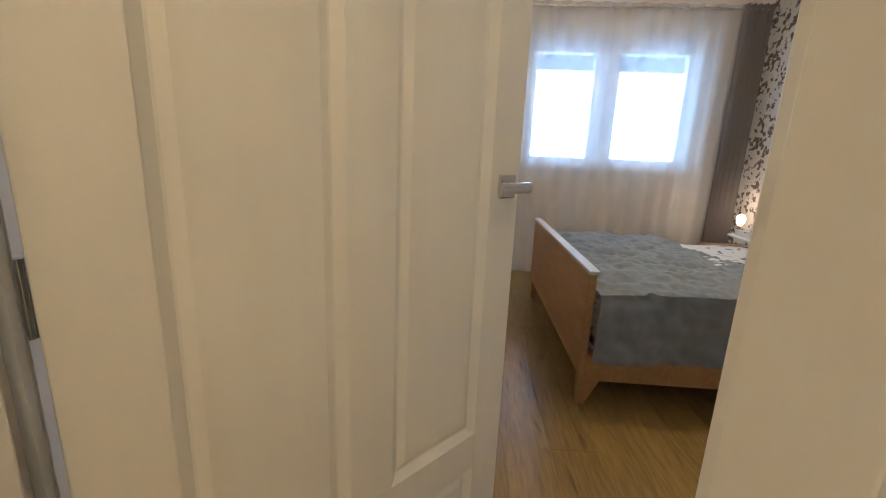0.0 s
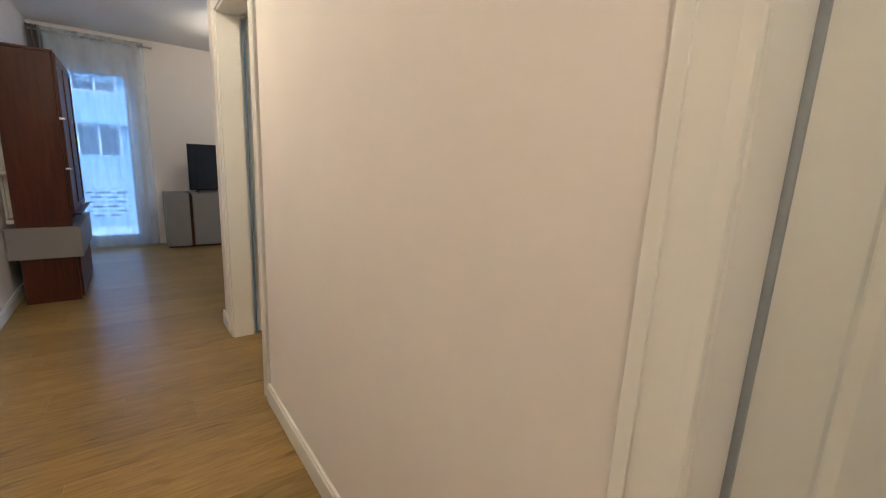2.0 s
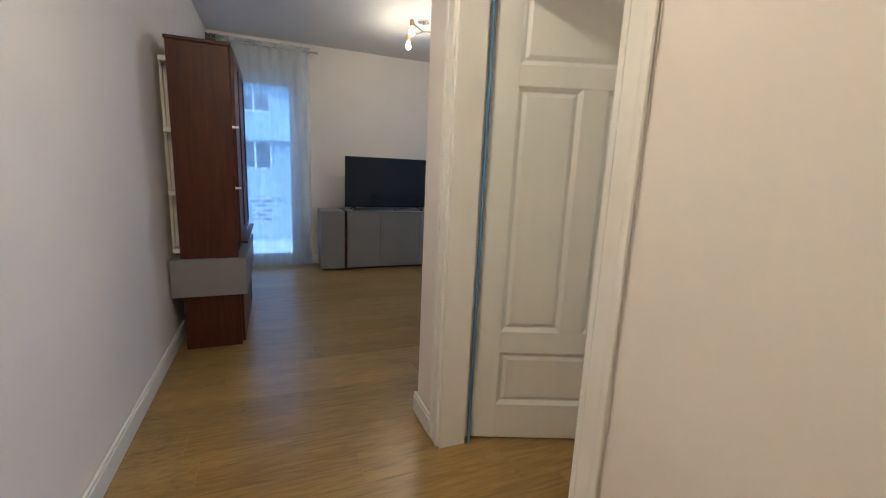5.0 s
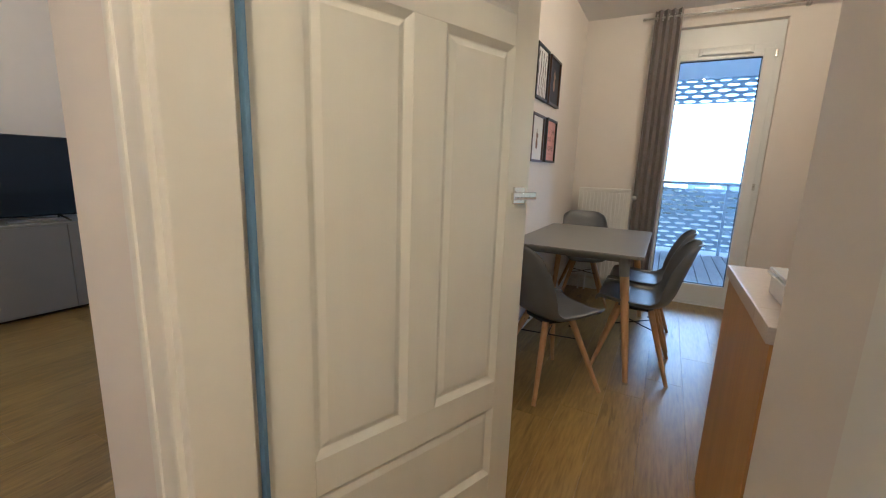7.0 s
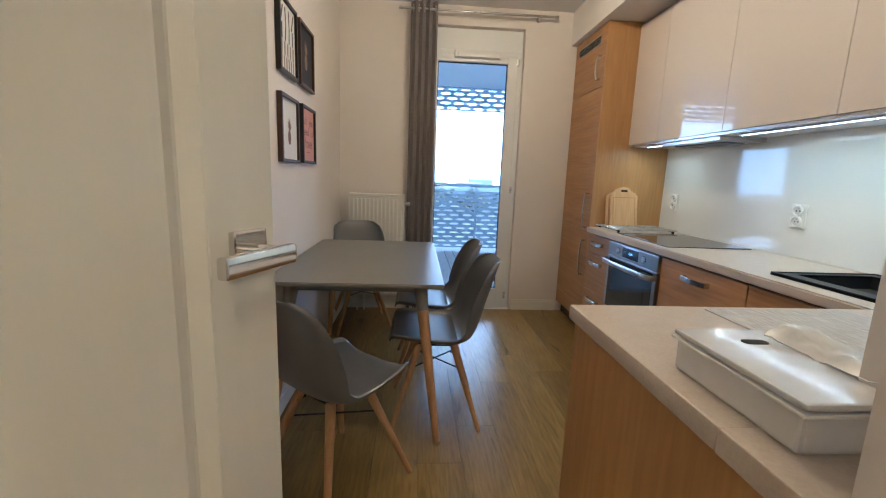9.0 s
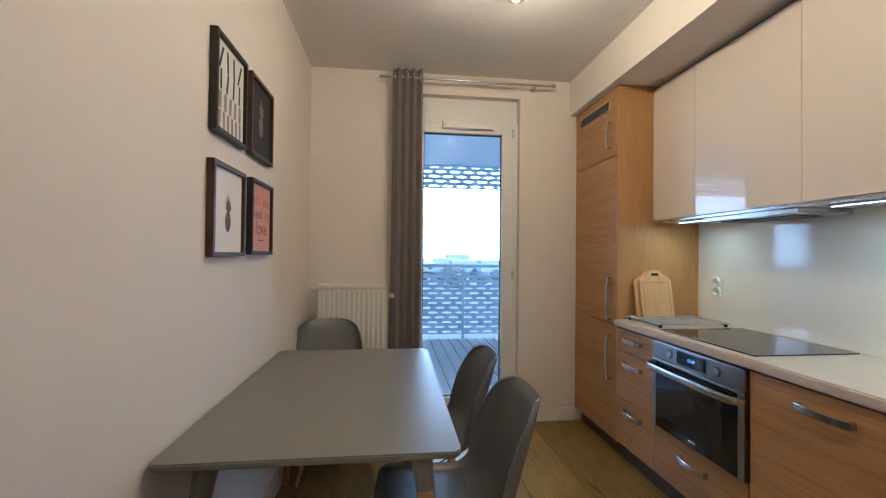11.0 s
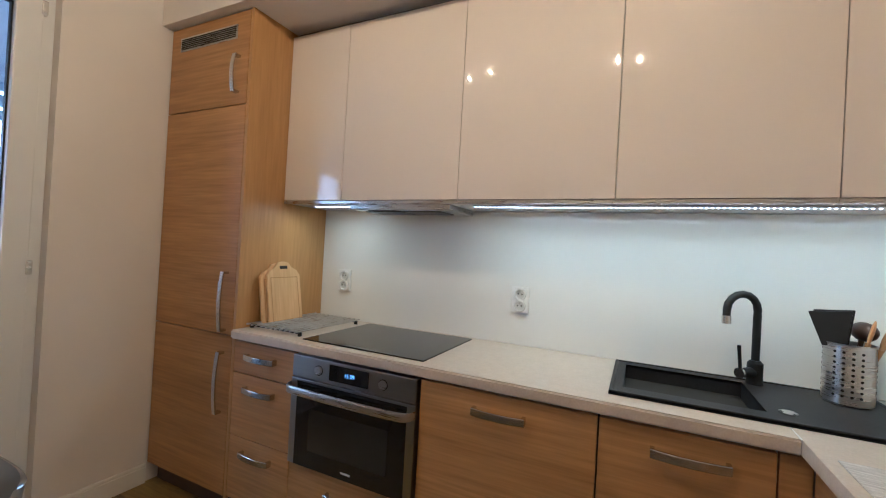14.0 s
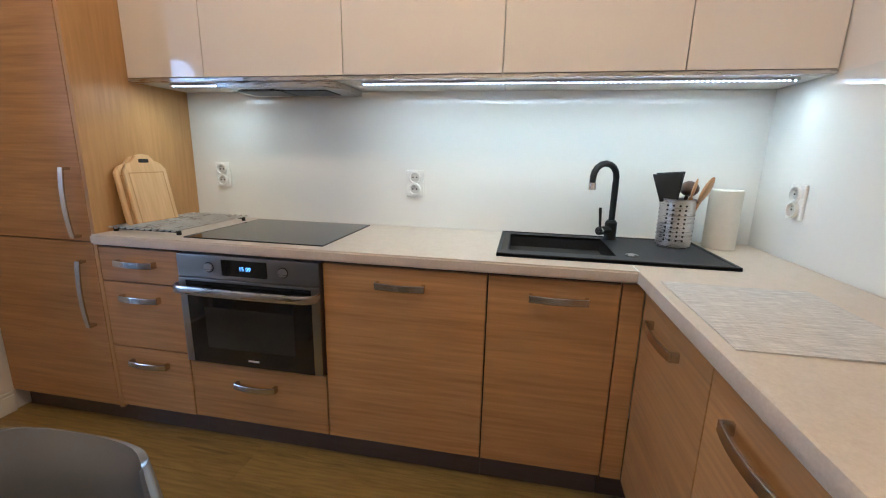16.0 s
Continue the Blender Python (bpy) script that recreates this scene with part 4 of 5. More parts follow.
def turner(foot, top, w, h, label):
    """A flat turner whose blade widens to its top edge."""
    u = thing("spatula", foot, label, "utensil", "utensils in the pot")
    part("stem", bar(foot, top, 0.006, 0.007, seg=10), BLACKP, u)
    d = (Vector(top) - Vector(foot)).normalized()
    m = box(bmesh.new(), -0.003, 0.003, -w / 2, w / 2, -0.01, h, bevel=0.0025)
    for v in m.verts:
        k = max(0, v.co.z / h)
        v.co.y *= 0.55 + 0.45 * k
        v.co.x += 0.012 * k * k
        v.co.z -= 0.020 * k * (v.co.y / w * 2) ** 2
    bmesh.ops.transform(m, matrix=Matrix.Translation(top) @ pose(0, 0, 0, 0, 0, -18) @ Matrix.Rotation(-math.asin(d.y) * 0.8, 4, "X"), verts=m.verts)
    part("blade", m, BLACKP, u)


turner((hx - 0.01, hy + 0.02, hz + 0.02), (hx - 0.02, hy + 0.045, hz + 0.185), 0.105, 0.115, "black plastic spatula in the steel pot")
turner((hx + 0.012, hy + 0.01, hz + 0.02), (hx + 0.005, hy + 0.030, hz + 0.185), 0.10, 0.118, "black slotted turner in the steel pot")
utensil("wooden_spoon", (hx, hy - 0.01, hz + 0.02), (hx - 0.03, hy - 0.065, hz + 0.185), (0.013, 0.045, 0.052), BEECH, "wooden cooking spoon in the steel pot")
utensil("wooden_spoon", (hx + 0.02, hy, hz + 0.02), (hx + 0.02, hy - 0.035, hz + 0.20), (0.030, 0.056, 0.030), DARKW, "dark wooden ladle in the steel pot")
utensil("wooden_spoon", (hx - 0.02, hy + 0.0, hz + 0.02), (hx - 0.035, hy - 0.03, hz + 0.195), (0.006, 0.02, 0.04), BEECH, "flat wooden stirrer in the steel pot")
roll = thing("paper_towel_roll", (-0.112, 2.425, 0.8845), "upright roll of white paper towel", "paper towel")
part("paper", lathe(bmesh.new(), [(0.055, 0.8845), (0.057, 0.888), (0.057, 1.112), (0.055, 1.116), (0.022, 1.116), (0.021, 1.10)], -0.112, 2.425, 28), TOWEL, roll)
bm = bmesh.new()
sheet(bm, lambda u, v: Vector((-1.12 + 0.43 * u, 2.445 + 0.362 * v, 0.8875 + 0.0012 * math.sin(9 * u + 5 * v))), 14, 10, 0.003)
pm = solid("place_mat", bm, MAT, "pale woven place mat lying on the worktop", "place mat")
bin_ = thing("storage_box", (-1.32, 2.33, 0.8845), "low white plastic storage box with a loose lid", "box")
part("body", cube(-1.435, -1.19, 2.20, 2.455, 0.8845, 0.948, bevel=0.006), FROST, bin_)
part("lid", cube(-1.44, -1.185, 2.195, 2.46, 0.9485, 0.958, bevel=0.004), FROST, bin_, "flat white lid")
part("rim", cube(-1.443, -1.182, 2.192, 2.463, 0.940, 0.9455, bevel=0.002), PLUG, bin_, "raised white rim")
part("grip_hole", rounded_slab(-1.36, -1.315, 2.385, 2.405, 0.957, 0.9588, 0.009, 5, 0), SEAM, bin_, "dark oval grip hole")
bm = bmesh.new()
sheet(bm, lambda u, v: Vector((-1.30 + 0.10 * u, 2.22 + 0.20 * v, 0.962 + 0.022 * math.sin(math.pi * u) * (0.7 + 0.3 * math.sin(7 * v + 3 * u)) + 0.010 * noise.noise(Vector((u * 5, v * 7, 3))))), 12, 14, 0.002)
solid("plastic_bag", bm, FROST, "crumpled white plastic bag lying on the storage box", "bag")

# ---- kitchen: table, chairs, window side ----


TX0, TX1, TY0, TY1 = -2.592, -1.789, 3.518, 4.755
table = thing("dining_table", ((TX0 + TX1) / 2, (TY0 + TY1) / 2, 0), "grey lacquered dining table with round wooden legs", "table")
part("tabletop", rounded_slab(TX0, TX1, TY0, TY1, 0.731, 0.750, 0.03), GREYT, table)
part("apron", cube(TX0 + 0.09, TX1 - 0.09, TY0 + 0.09, TY1 - 0.09, 0.690, 0.7305, bevel=0.004), GREYT, table)
for sx, sy in ((0, 0), (1, 0), (0, 1), (1, 1)):
    tx, ty = (TX0 + 0.11, TX1 - 0.11)[sx], (TY0 + 0.11, TY1 - 0.11)[sy]
    fx, fy = (TX0 + 0.035, TX1 - 0.016)[sx], (TY0 - 0.036, TY1 + 0.02)[sy]
    top, foot = Vector((tx, ty, 0.73)), Vector((fx, fy, 0.012))
    mid = top.lerp(foot, 0.17)
    leg = part("leg", bar(foot, mid, 0.016, 0.027, seg=18), BEECH, table)
    part("socket", bar(mid, top, 0.0275, 0.034, seg=18), GREYT, leg, "grey leg socket")
    part("foot_cap", bar((fx, fy, 0.0), (fx, fy, 0.014), 0.017, seg=16), CHROME, leg, "chrome foot cap")

PROFILE = [(0.225, 0.415), (0.205, 0.442), (0.12, 0.437), (0.0, 0.425), (-0.10, 0.428), (-0.165, 0.455), (-0.205, 0.52), (-0.235, 0.62), (-0.265, 0.72), (-0.287, 0.793), (-0.308, 0.830)]
WIDTHS = [0.165, 0.20, 0.225, 0.232, 0.235, 0.235, 0.232, 0.226, 0.216, 0.19, 0.135]


def along(table_, s):
    """A smooth value along a list of numbers."""
    s = min(max(s, 0), 1) * (len(table_) - 1)
    i = min(int(s), len(table_) - 2)
    f = s - i
    p = [table_[max(0, min(len(table_) - 1, i + k))] for k in (-1, 0, 1, 2)]
    return 0.5 * (2 * p[1] + (p[2] - p[0]) * f + (2 * p[0] - 5 * p[1] + 4 * p[2] - p[3]) * f * f + (3 * p[1] - p[0] - 3 * p[2] + p[3]) * f ** 3)


def shell_point(u, v):
    x, z, w = along([p[0] for p in PROFILE], u), along([p[1] for p in PROFILE], u), along(WIDTHS, u)
    t = 2 * v - 1
    back = min(1, max(0, (u - 0.38) / 0.25))
    rise = abs(t) ** 2.6
    return Vector((x + 0.085 * rise * back * (1 - 0.55 * max(0, (u - 0.75) / 0.25)), w * math.sin(t * math.pi / 2) * (0.9 + 0.1 * abs(t)), z + 0.045 * rise * (1 - back) + 0.05 * rise * back * (1 - back) * 2))


def chair():
    c = thing("dining_chair", (0, 0, 0), "grey moulded shell chair with seat pad and beech legs", "chair", "chairs round the table")
    bm = sheet(bmesh.new(), shell_point, 34, 22, 0.009)
    part("shell", bm, GREYC, c)

    def pad(u, v):
        p = shell_point(0.10 + 0.30 * u, 0.14 + 0.72 * v)
        puff = (1 - abs(2 * u - 1) ** 3) * (1 - abs(2 * v - 1) ** 3)
        return p + Vector((0, 0, 0.006 + 0.022 * puff))
    part("seat_pad", sheet(bmesh.new(), pad, 14, 14, 0.006), CUSH, c, "dark grey stitched seat pad")
    hub = part("leg_frame", cube(-0.10, 0.10, -0.10, 0.10, 0.392, 0.405, bevel=0.003), DARKM, c, "black metal leg frame")
    for sx in (-1, 1):
        for sy in (-1, 1):
            leg = part("leg", bar((sx * 0.215, sy * 0.215, 0.0), (sx * 0.085, sy * 0.085, 0.40), 0.011, 0.019, seg=18), BEECH, c)
            part("bolt", bar((sx * 0.11, sy * 0.088, 0.36), (sx * 0.072, sy * 0.088, 0.36), 0.006, seg=8), DARKM, leg)
    for a, b in (((-1, -1), (1, 1)), ((-1, 1), (1, -1))):
        part("brace", bar((a[0] * 0.12, a[1] * 0.12, 0.285), (b[0] * 0.12, b[1] * 0.12, 0.288), 0.004, seg=8), DARKM, c, "thin black wire brace")
    return c


ch = chair()
ch.matrix_basis = pose(-2.226, 3.275, 0, 0, 0, 50)
copy_thing(ch, pose(-1.808, 3.79, 0, 0, 0, 180))
copy_thing(ch, pose(-1.81, 4.325, 0, 0, 0, 180))
copy_thing(ch, pose(-2.352, 5.03, 0, 0, 0, -74))


def picture(name, y0, y1, z0, z1, wood, paper, label):
    p = thing(name, (KIT_W, (y0 + y1) / 2, z0), label, "picture", "framed prints")
    w = 0.016
    for a in ((y0, y0 + w, z0, z1), (y1 - w, y1, z0, z1), (y0 + w, y1 - w, z0, z0 + w), (y0 + w, y1 - w, z1 - w, z1)):
        part("frame_side", cube(KIT_W + 0.001, KIT_W + 0.027, *a, bevel=0.0015), wood, p)
    part("print", cube(KIT_W + 0.002, KIT_W + 0.014, y0 + w, y1 - w, z0 + w, z1 - w), paper, p)
    return p


def blade(bm, x, y, z, length, width, ang):
    """A leaf shape in the wall's plane, pointing ang degrees from up."""
    a = radians(ang)
    u, n = Vector((0, math.sin(a), math.cos(a))), Vector((0, math.cos(a), -math.sin(a)))
    o = Vector((x, y, z))
    pts = [o - n * width * 0.4, o + u * length * 0.45 - n * width, o + u * length, o + u * length * 0.45 + n * width, o + n * width * 0.4]
    bm.faces.new([bm.verts.new(p) for p in pts])


def pineapple(p, y, z, s, mat, x):
    bm = bmesh.new()
    n = 20
    bm.faces.new([bm.verts.new((x, y + 0.30 * s * math.sin(2 * math.pi * k / n), z + 0.45 * s * math.cos(2 * math.pi * k / n))) for k in range(n)])
    part("fruit", bm, mat, p, smooth=False)
    bm = bmesh.new()
    for k, (ang, ln) in enumerate(((0, 0.85), (-16, 0.75), (16, 0.75), (-34, 0.6), (34, 0.6), (-55, 0.42), (55, 0.42))):
        blade(bm, x + 0.0003 * k, y, z + 0.42 * s, ln * s, 0.07 * s, ang)
    part("crown", bm, mat, p, smooth=False)


PX = KIT_W + 0.0150
p1 = picture("framed_print", 3.855, 4.145, 1.695, 2.041, BLACKW, PAPERW, "black-framed print of dark strokes on white paper")
rs = random.Random(5)
STROKE = Mat("grey_wash_ink", (0.42, 0.37, 0.31), (0.24, 0.20, 0.17), rough=0.7, scale=30).m
for z, n, ln, w, ink in ((1.965, 4, 0.040, 0.0075, INK), (1.888, 4, 0.036, 0.0075, INK), (1.815, 5, 0.031, 0.011, STROKE), (1.748, 6, 0.031, 0.010, STROKE)):
    for k in range(n):
        y = 3.888 + (k + 0.5) * 0.225 / n
        bm = bmesh.new()
        lean = rs.choice((0, 0.003, -0.003, 0.006, 0.016)) if ink is INK else rs.choice((0, 0.002, -0.002))
        bm.faces.new([bm.verts.new((PX, y + a, z + b)) for a, b in ((-w - lean, -ln), (w - lean, -ln), (w + lean, ln), (-w + lean, ln))])
        part("stroke", bm, ink, p1, smooth=False)
p2 = picture("framed_print", 4.197, 4.503, 1.700, 2.043, DARKW, NIGHT, "brown-framed print of a gold pineapple on black")
pineapple(p2, 4.35, 1.85, 0.10, GOLD, PX)
p3 = picture("framed_print", 3.847, 4.143, 1.268, 1.597, DARKW, PAPERW, "brown-framed print of a brown pineapple on white")
pineapple(p3, 3.995, 1.395, 0.085, Mat("sepia_ink", (0.22, 0.11, 0.06), (0.12, 0.06, 0.03), rough=0.6, scale=90).m, PX)
p4 = picture("framed_print", 4.220, 4.518, 1.274, 1.602, BLACKW, PINK, "black-framed pink print with brown hand lettering")
LETTER = Mat("letter_ink", (0.20, 0.075, 0.05), (0.16, 0.06, 0.04), rough=0.6).m
for txt, dz, sz in (("all you", 0.075, 0.062), ("need is", 0.015, 0.062), ("love", -0.05, 0.085)):
    for n, ch_ in enumerate(txt):
        if ch_ != " ":
            words("letter", ch_, sz, pose(PX + 0.0003, 4.369 + (n - (len(txt) - 1) / 2) * sz * 0.50, 1.44 + dz, 90, 0, 90), LETTER, p4)
part("underline", cube(PX, PX + 0.0004, 4.325, 4.41, 1.337, 1.341), LETTER, p4)

rad = thing("radiator", (-2.265, 5.43, 0.14), "white ribbed panel radiator under a plain wall", "radiator")
bm = bmesh.new()
N = 13
for i in range(N):
    x = -2.488 + (i + 0.5) * 0.446 / N
    part("rib", cube(x - 0.011, x + 0.011, 5.366, 5.3755, 0.175, 1.02, bevel=0.0045), RADW, rad)
box(bm, -2.502, -2.028, 5.376, 5.386, 0.16, 1.035, bevel=0.003)
part("front_panel", bm, RADW, rad)
part("body", cube(-2.498, -2.032, 5.386, 5.462, 0.17, 1.03), RADW, rad)
part("top_grille", cube(-2.504, -2.026, 5.366, 5.465, 1.035, 1.062, bevel=0.004), RADW, rad)
for x in (-2.508, -2.026):
    part("side_cover", cube(x, x + 0.006, 5.37, 5.465, 0.155, 1.05, bevel=0.002), RADW, rad)
for x in (-2.42, -2.10):
    part("bracket", cube(x, x + 0.03, 5.46, 5.51, 0.3, 0.9), RADW, rad)
for x in (-2.44, -2.38):
    part("pipe", bar((x, 5.43, 0.0), (x, 5.43, 0.18), 0.009), RADW, rad)
part("valve", bar((-2.015, 5.42, 0.98), (-1.965, 5.42, 0.98), 0.018, 0.021), RADW, rad, "white thermostat valve")


def drape(bm, x0, x1, y, z0, z1, waves, depth, along_y=False, flare=0.0, seed=0):
    """A pleated hanging cloth."""
    rr = random.Random(seed)
    ph = [rr.uniform(-0.5, 0.5) for _ in range(waves * 2 + 2)]

    def f(u, v):
        s = u * waves * 2 * math.pi
        k = u * waves * 2
        i = int(k)
        jit = ph[i] * (1 - (k - i)) + ph[min(i + 1, len(ph) - 1)] * (k - i)
        d = depth * (math.sin(s + 0.4 * jit * v) + 0.25 * jit)
        mid = (x0 + x1) / 2
        a = x0 + (x1 - x0) * u + 0.25 * depth * math.sin(2 * s) * 0.5
        a = mid + (a - mid) * (1 + flare * v)
        z = z1 + (z0 - z1) * v
        return Vector((y + d, a, z)) if along_y else Vector((a, y + d, z))
    return sheet(bm, f, waves * 16, 14)


def cloth(name, bm, mat, label, group=""):
    return solid(name, bm, mat, label, "curtain", group=group)


cloth("curtain", drape(bmesh.new(), -2.005, -1.785, 5.405, 0.015, 2.632, 4, 0.024, flare=0.03, seed=2), DRAPE, "drawn-back grey floor-length curtain hung from eyelets")


def curtain_rail(name, a, b, label):
    r = thing(name, a, label, "curtain rail")
    a, b = Vector(a), Vector(b)
    part("pole", bar(a, b, 0.0095), STEEL, r)
    d = (b - a).normalized()
    side = Vector((-d.y, d.x, 0))
    if (Vector((-1.5, 3.0, 2.5)) - a).dot(side) > 0:
        side = -side
    for p in (a, b):
        part("finial", bar(p - d * 0.012, p + d * 0.012, 0.014), STEEL, r)
    for k in (0.10, 0.90):
        p = a.lerp(b, k)
        part("bracket", bar(p, p + side * 0.095, 0.006), STEEL, r)
        part("rose", bar(p + side * 0.080, p + side * 0.0985, 0.020), STEEL, r)
    return r


curtain_rail("curtain_rail", (-2.09, 5.41, 2.573), (-0.79, 5.41, 2.573), "slim brushed steel curtain pole over the balcony door")
for i in range(5):
    x = -1.985 + i * 0.045
    ey = thing("curtain_ring", (x, 5.405, 2.573), "steel curtain eyelet on the pole", "curtain ring", "curtain eyelets")
    bm = bmesh.new()
    pipe(bm, [(x, 5.405 + 0.024 * math.cos(a), 2.573 + 0.024 * math.sin(a)) for a in (2 * math.pi * k / 14 for k in range(15))], 0.004, 8)
    part("ring", bm, STEEL, ey)


def glazed_door(name, x0, x1, y, z0, z1, gx0, gx1, gz0, gz1, label):
    """A white framed glazed leaf in its frame, facing south; g: the glass."""
    d = thing(name, ((x0 + x1) / 2, y, z0), label, "balcony door", kind="structure")
    o = 0.055
    for a in ((x0, x0 + o, z0, z1), (x1 - o, x1, z0, z1)):
        part("outer_frame", cube(a[0], a[1], y, y + 0.07, a[2], a[3], bevel=0.004), PVC, d)
    part("outer_frame", cube(x0 + o, x1 - o, y, y + 0.07, z1 - o, z1, bevel=0.004), PVC, d)
    part("threshold", cube(x0 + o, x1 - o, y, y + 0.07, z0, z0 + 0.04, bevel=0.004), PVC, d)
    lx0, lx1, lz0, lz1 = x0 + o - 0.012, x1 - o + 0.012, z0 + 0.03, z1 - o + 0.012
    for a in ((lx0, gx0, lz0, lz1), (gx1, lx1, lz0, lz1), (gx0, gx1, lz0, gz0), (gx0, gx1, gz1, lz1)):
        part("sash", cube(a[0], a[1], y - 0.018, y + 0.05, a[2], a[3], bevel=0.005), PVC, d)
    for a in ((gx0, gx0 + 0.006, gz0, gz1), (gx1 - 0.006, gx1, gz0, gz1), (gx0, gx1, gz0, gz0 + 0.006), (gx0, gx1, gz1 - 0.006, gz1)):
        part("seal", cube(a[0], a[1], y + 0.008, y + 0.03, a[2], a[3]), BLACKP, d, "black rubber glazing seal")
    pane = part("pane", cube(gx0, gx1, y + 0.012, y + 0.022, gz0, gz1), GLASS, d, "clear glass pane", smooth=False)
    pane.visible_shadow = False
    return d


bd = glazed_door("balcony_door", -1.86, -1.02, 5.565, 0.0, 2.325, -1.765, -1.150, 0.19, 2.222, "white framed glazed balcony door, closed")
for a, b in ((2.205, 2.235), (0.10, 0.13), (1.1, 1.13)):
    part("hinge", cube(-1.072, -1.052, 5.538, 5.566, a, b + 0.03, bevel=0.004), STEEL, bd)
h = part("door_handle", cube(-1.812, -1.788, 5.530, 5.548, 1.05, 1.19, bevel=0.004), PVC, bd, "white lever handle")
part("lever", cube(-1.80, -1.69, 5.500, 5.515, 1.14, 1.158, bevel=0.004), STEEL, h)
part("spindle", bar((-1.80, 5.508, 1.149), (-1.80, 5.54, 1.149), 0.007), STEEL, h)
ventb = thing("window_vent", (-1.42, 5.53, 2.235), "white trickle vent over the balcony door", "vent")
part("body", cube(-1.626, -1.222, 5.520, 5.5465, 2.248, 2.312, bevel=0.008), PVC, ventb)
part("hood", cube(-1.60, -1.248, 5.506, 5.522, 2.252, 2.290, bevel=0.006), PVC, ventb)
structure("shutter_box", cube(-1.858, -1.022, 5.575, 5.82, 2.327, 2.4985, bevel=0.002), PVC, "white roller shutter box above the balcony door", "shutter box")
structure("door_sill", cube(-1.86, -1.02, 5.50, 5.56, -0.008, 0.006, bevel=0.002), PVC, "pale threshold strip at the balcony door", "sill")


def bulb_lamp(name, x, y, z, watts, label):
    """A ceiling lamp: rose, stem, arms with copper holders and clear bulbs."""
    l = thing(name, (x, y, z), label, "ceiling lamp", "ceiling lamps")
    part("rose", lathe(bmesh.new(), [(0.055, z), (0.055, z - 0.018), (0.03, z - 0.024)], x, y, 24), CHROME, l)
    part("stem", bar((x, y, z - 0.02), (x, y, z - 0.10), 0.006), CHROME, l)
    for k in range(4):
        a = radians(35 + 90 * k)
        ex, ey, ez = x + 0.17 * math.cos(a), y + 0.17 * math.sin(a), z - 0.10 + (0.035 if k % 2 else -0.02)
        arm = part("arm", pipe(bmesh.new(), [(x, y, z - 0.095), ((x + ex) / 2, (y + ey) / 2, (z - 0.095 + ez) / 2), (ex, ey, ez)], 0.0055), CHROME, l)
        part("holder", bar((ex, ey, ez + 0.02), (ex, ey, ez - 0.035), 0.017, 0.019), BEECH, arm, "copper-wood bulb holder")
        part("bulb", lathe(bmesh.new(), [(0.012, ez - 0.034), (0.018, ez - 0.05), (0.027, ez - 0.075), (0.027, ez - 0.09), (0.018, ez - 0.106), (0.004, ez - 0.112)], ex, ey, 18), BULB, arm, "lit warm filament bulb")
        bulb_light("lamp_bulb", ex, ey, ez - 0.128, watts, WARM, 0.014)


for who, x, y, z, watts in LAMPS:
    bulb_lamp("ceiling_lamp", x, y, z, watts, "four-armed ceiling lamp with lit filament bulbs")

for n, (xa, ya, xb, yb) in enumerate(SPOTS):
    mx, my, zc = (xa + xb) / 2, (ya + yb) / 2, CK
    sp = thing("ceiling_spot", (mx, my, zc), "twin-headed ceiling spotlight with two lit bulbs", "ceiling lamp", "kitchen ceiling spots")
    part("rose", lathe(bmesh.new(), [(0.06, zc), (0.06, zc - 0.02), (0.03, zc - 0.026)], mx, my, 24), CHROME, sp)
    for x, y in ((xa, ya), (xb, yb)):
        arm = part("arm", pipe(bmesh.new(), [(mx, my, zc - 0.02), ((mx + x) / 2, (my + y) / 2, zc - 0.05), (x, y, zc - 0.06)], 0.007), CHROME, sp)
        part("head", bar((x, y, zc - 0.045), (x, y, zc - 0.12), 0.020, 0.044, seg=24), CHROME, arm, "small chrome spot head")
        part("bulb", lathe(bmesh.new(), [(0.022, zc - 0.1195), (0.020, zc - 0.124), (0.013, zc - 0.128), (0.004, zc - 0.129)], x, y, 16), BULB, arm, "lit warm bulb")
        bulb_light("spot_bulb", x, y, zc - 0.143, SPOT_WATTS[n], WARM, 0.009)

# ---- living room ----
con = thing("tv_console", (-5.93, 2.0, 0), "low grey lacquered sideboard with a narrow side unit", "sideboard")
part("body", cube(-6.14, -5.742, 1.512, 2.90, 0.022, 0.672, bevel=0.002), GREYF, con)
for y0, y1 in ((1.512, 1.90), (1.90, 2.40), (2.40, 2.90)):
    part("door", cube(-5.741, -5.72, y0 + 0.002, y1 - 0.002, 0.03, 0.680, bevel=0.002), GREYF, con)
part("top", cube(-6.15, -5.715, 1.508, 2.905, 0.681, 0.70, bevel=0.003), GREYT, con)
part("base", cube(-6.1, -5.78, 1.23, 2.88, 0.0, 0.022), BLACKP, con)
part("side_unit", cube(-6.14, -5.722, 1.212, 1.475, 0.022, 0.70, bevel=0.003), GREYF, con, "narrow grey side unit")
# Black filler paints the dark of the open gap between the units.
part("gap_panel", cube(-6.14, -5.76, 1.4755, 1.5115, 0.36, 0.70), BLACKP, con, "black strip painted as the shade between the units")
part("red_strip", cube(-6.14, -5.745, 1.4755, 1.5115, 0.022, 0.36), MAHOG, con, "dark red wooden strip")
tv = thing("television", (-5.87, 2.02, 0.70), "large flat black television on two feet", "television")
part("screen", cube(-5.866, -5.85, 1.509, 2.524, 0.748, 1.326, bevel=0.003), SCREEN, tv)
part("bezel", cube(-5.885, -5.864, 1.503, 2.530, 0.740, 1.332, bevel=0.004), BLACKP, tv)
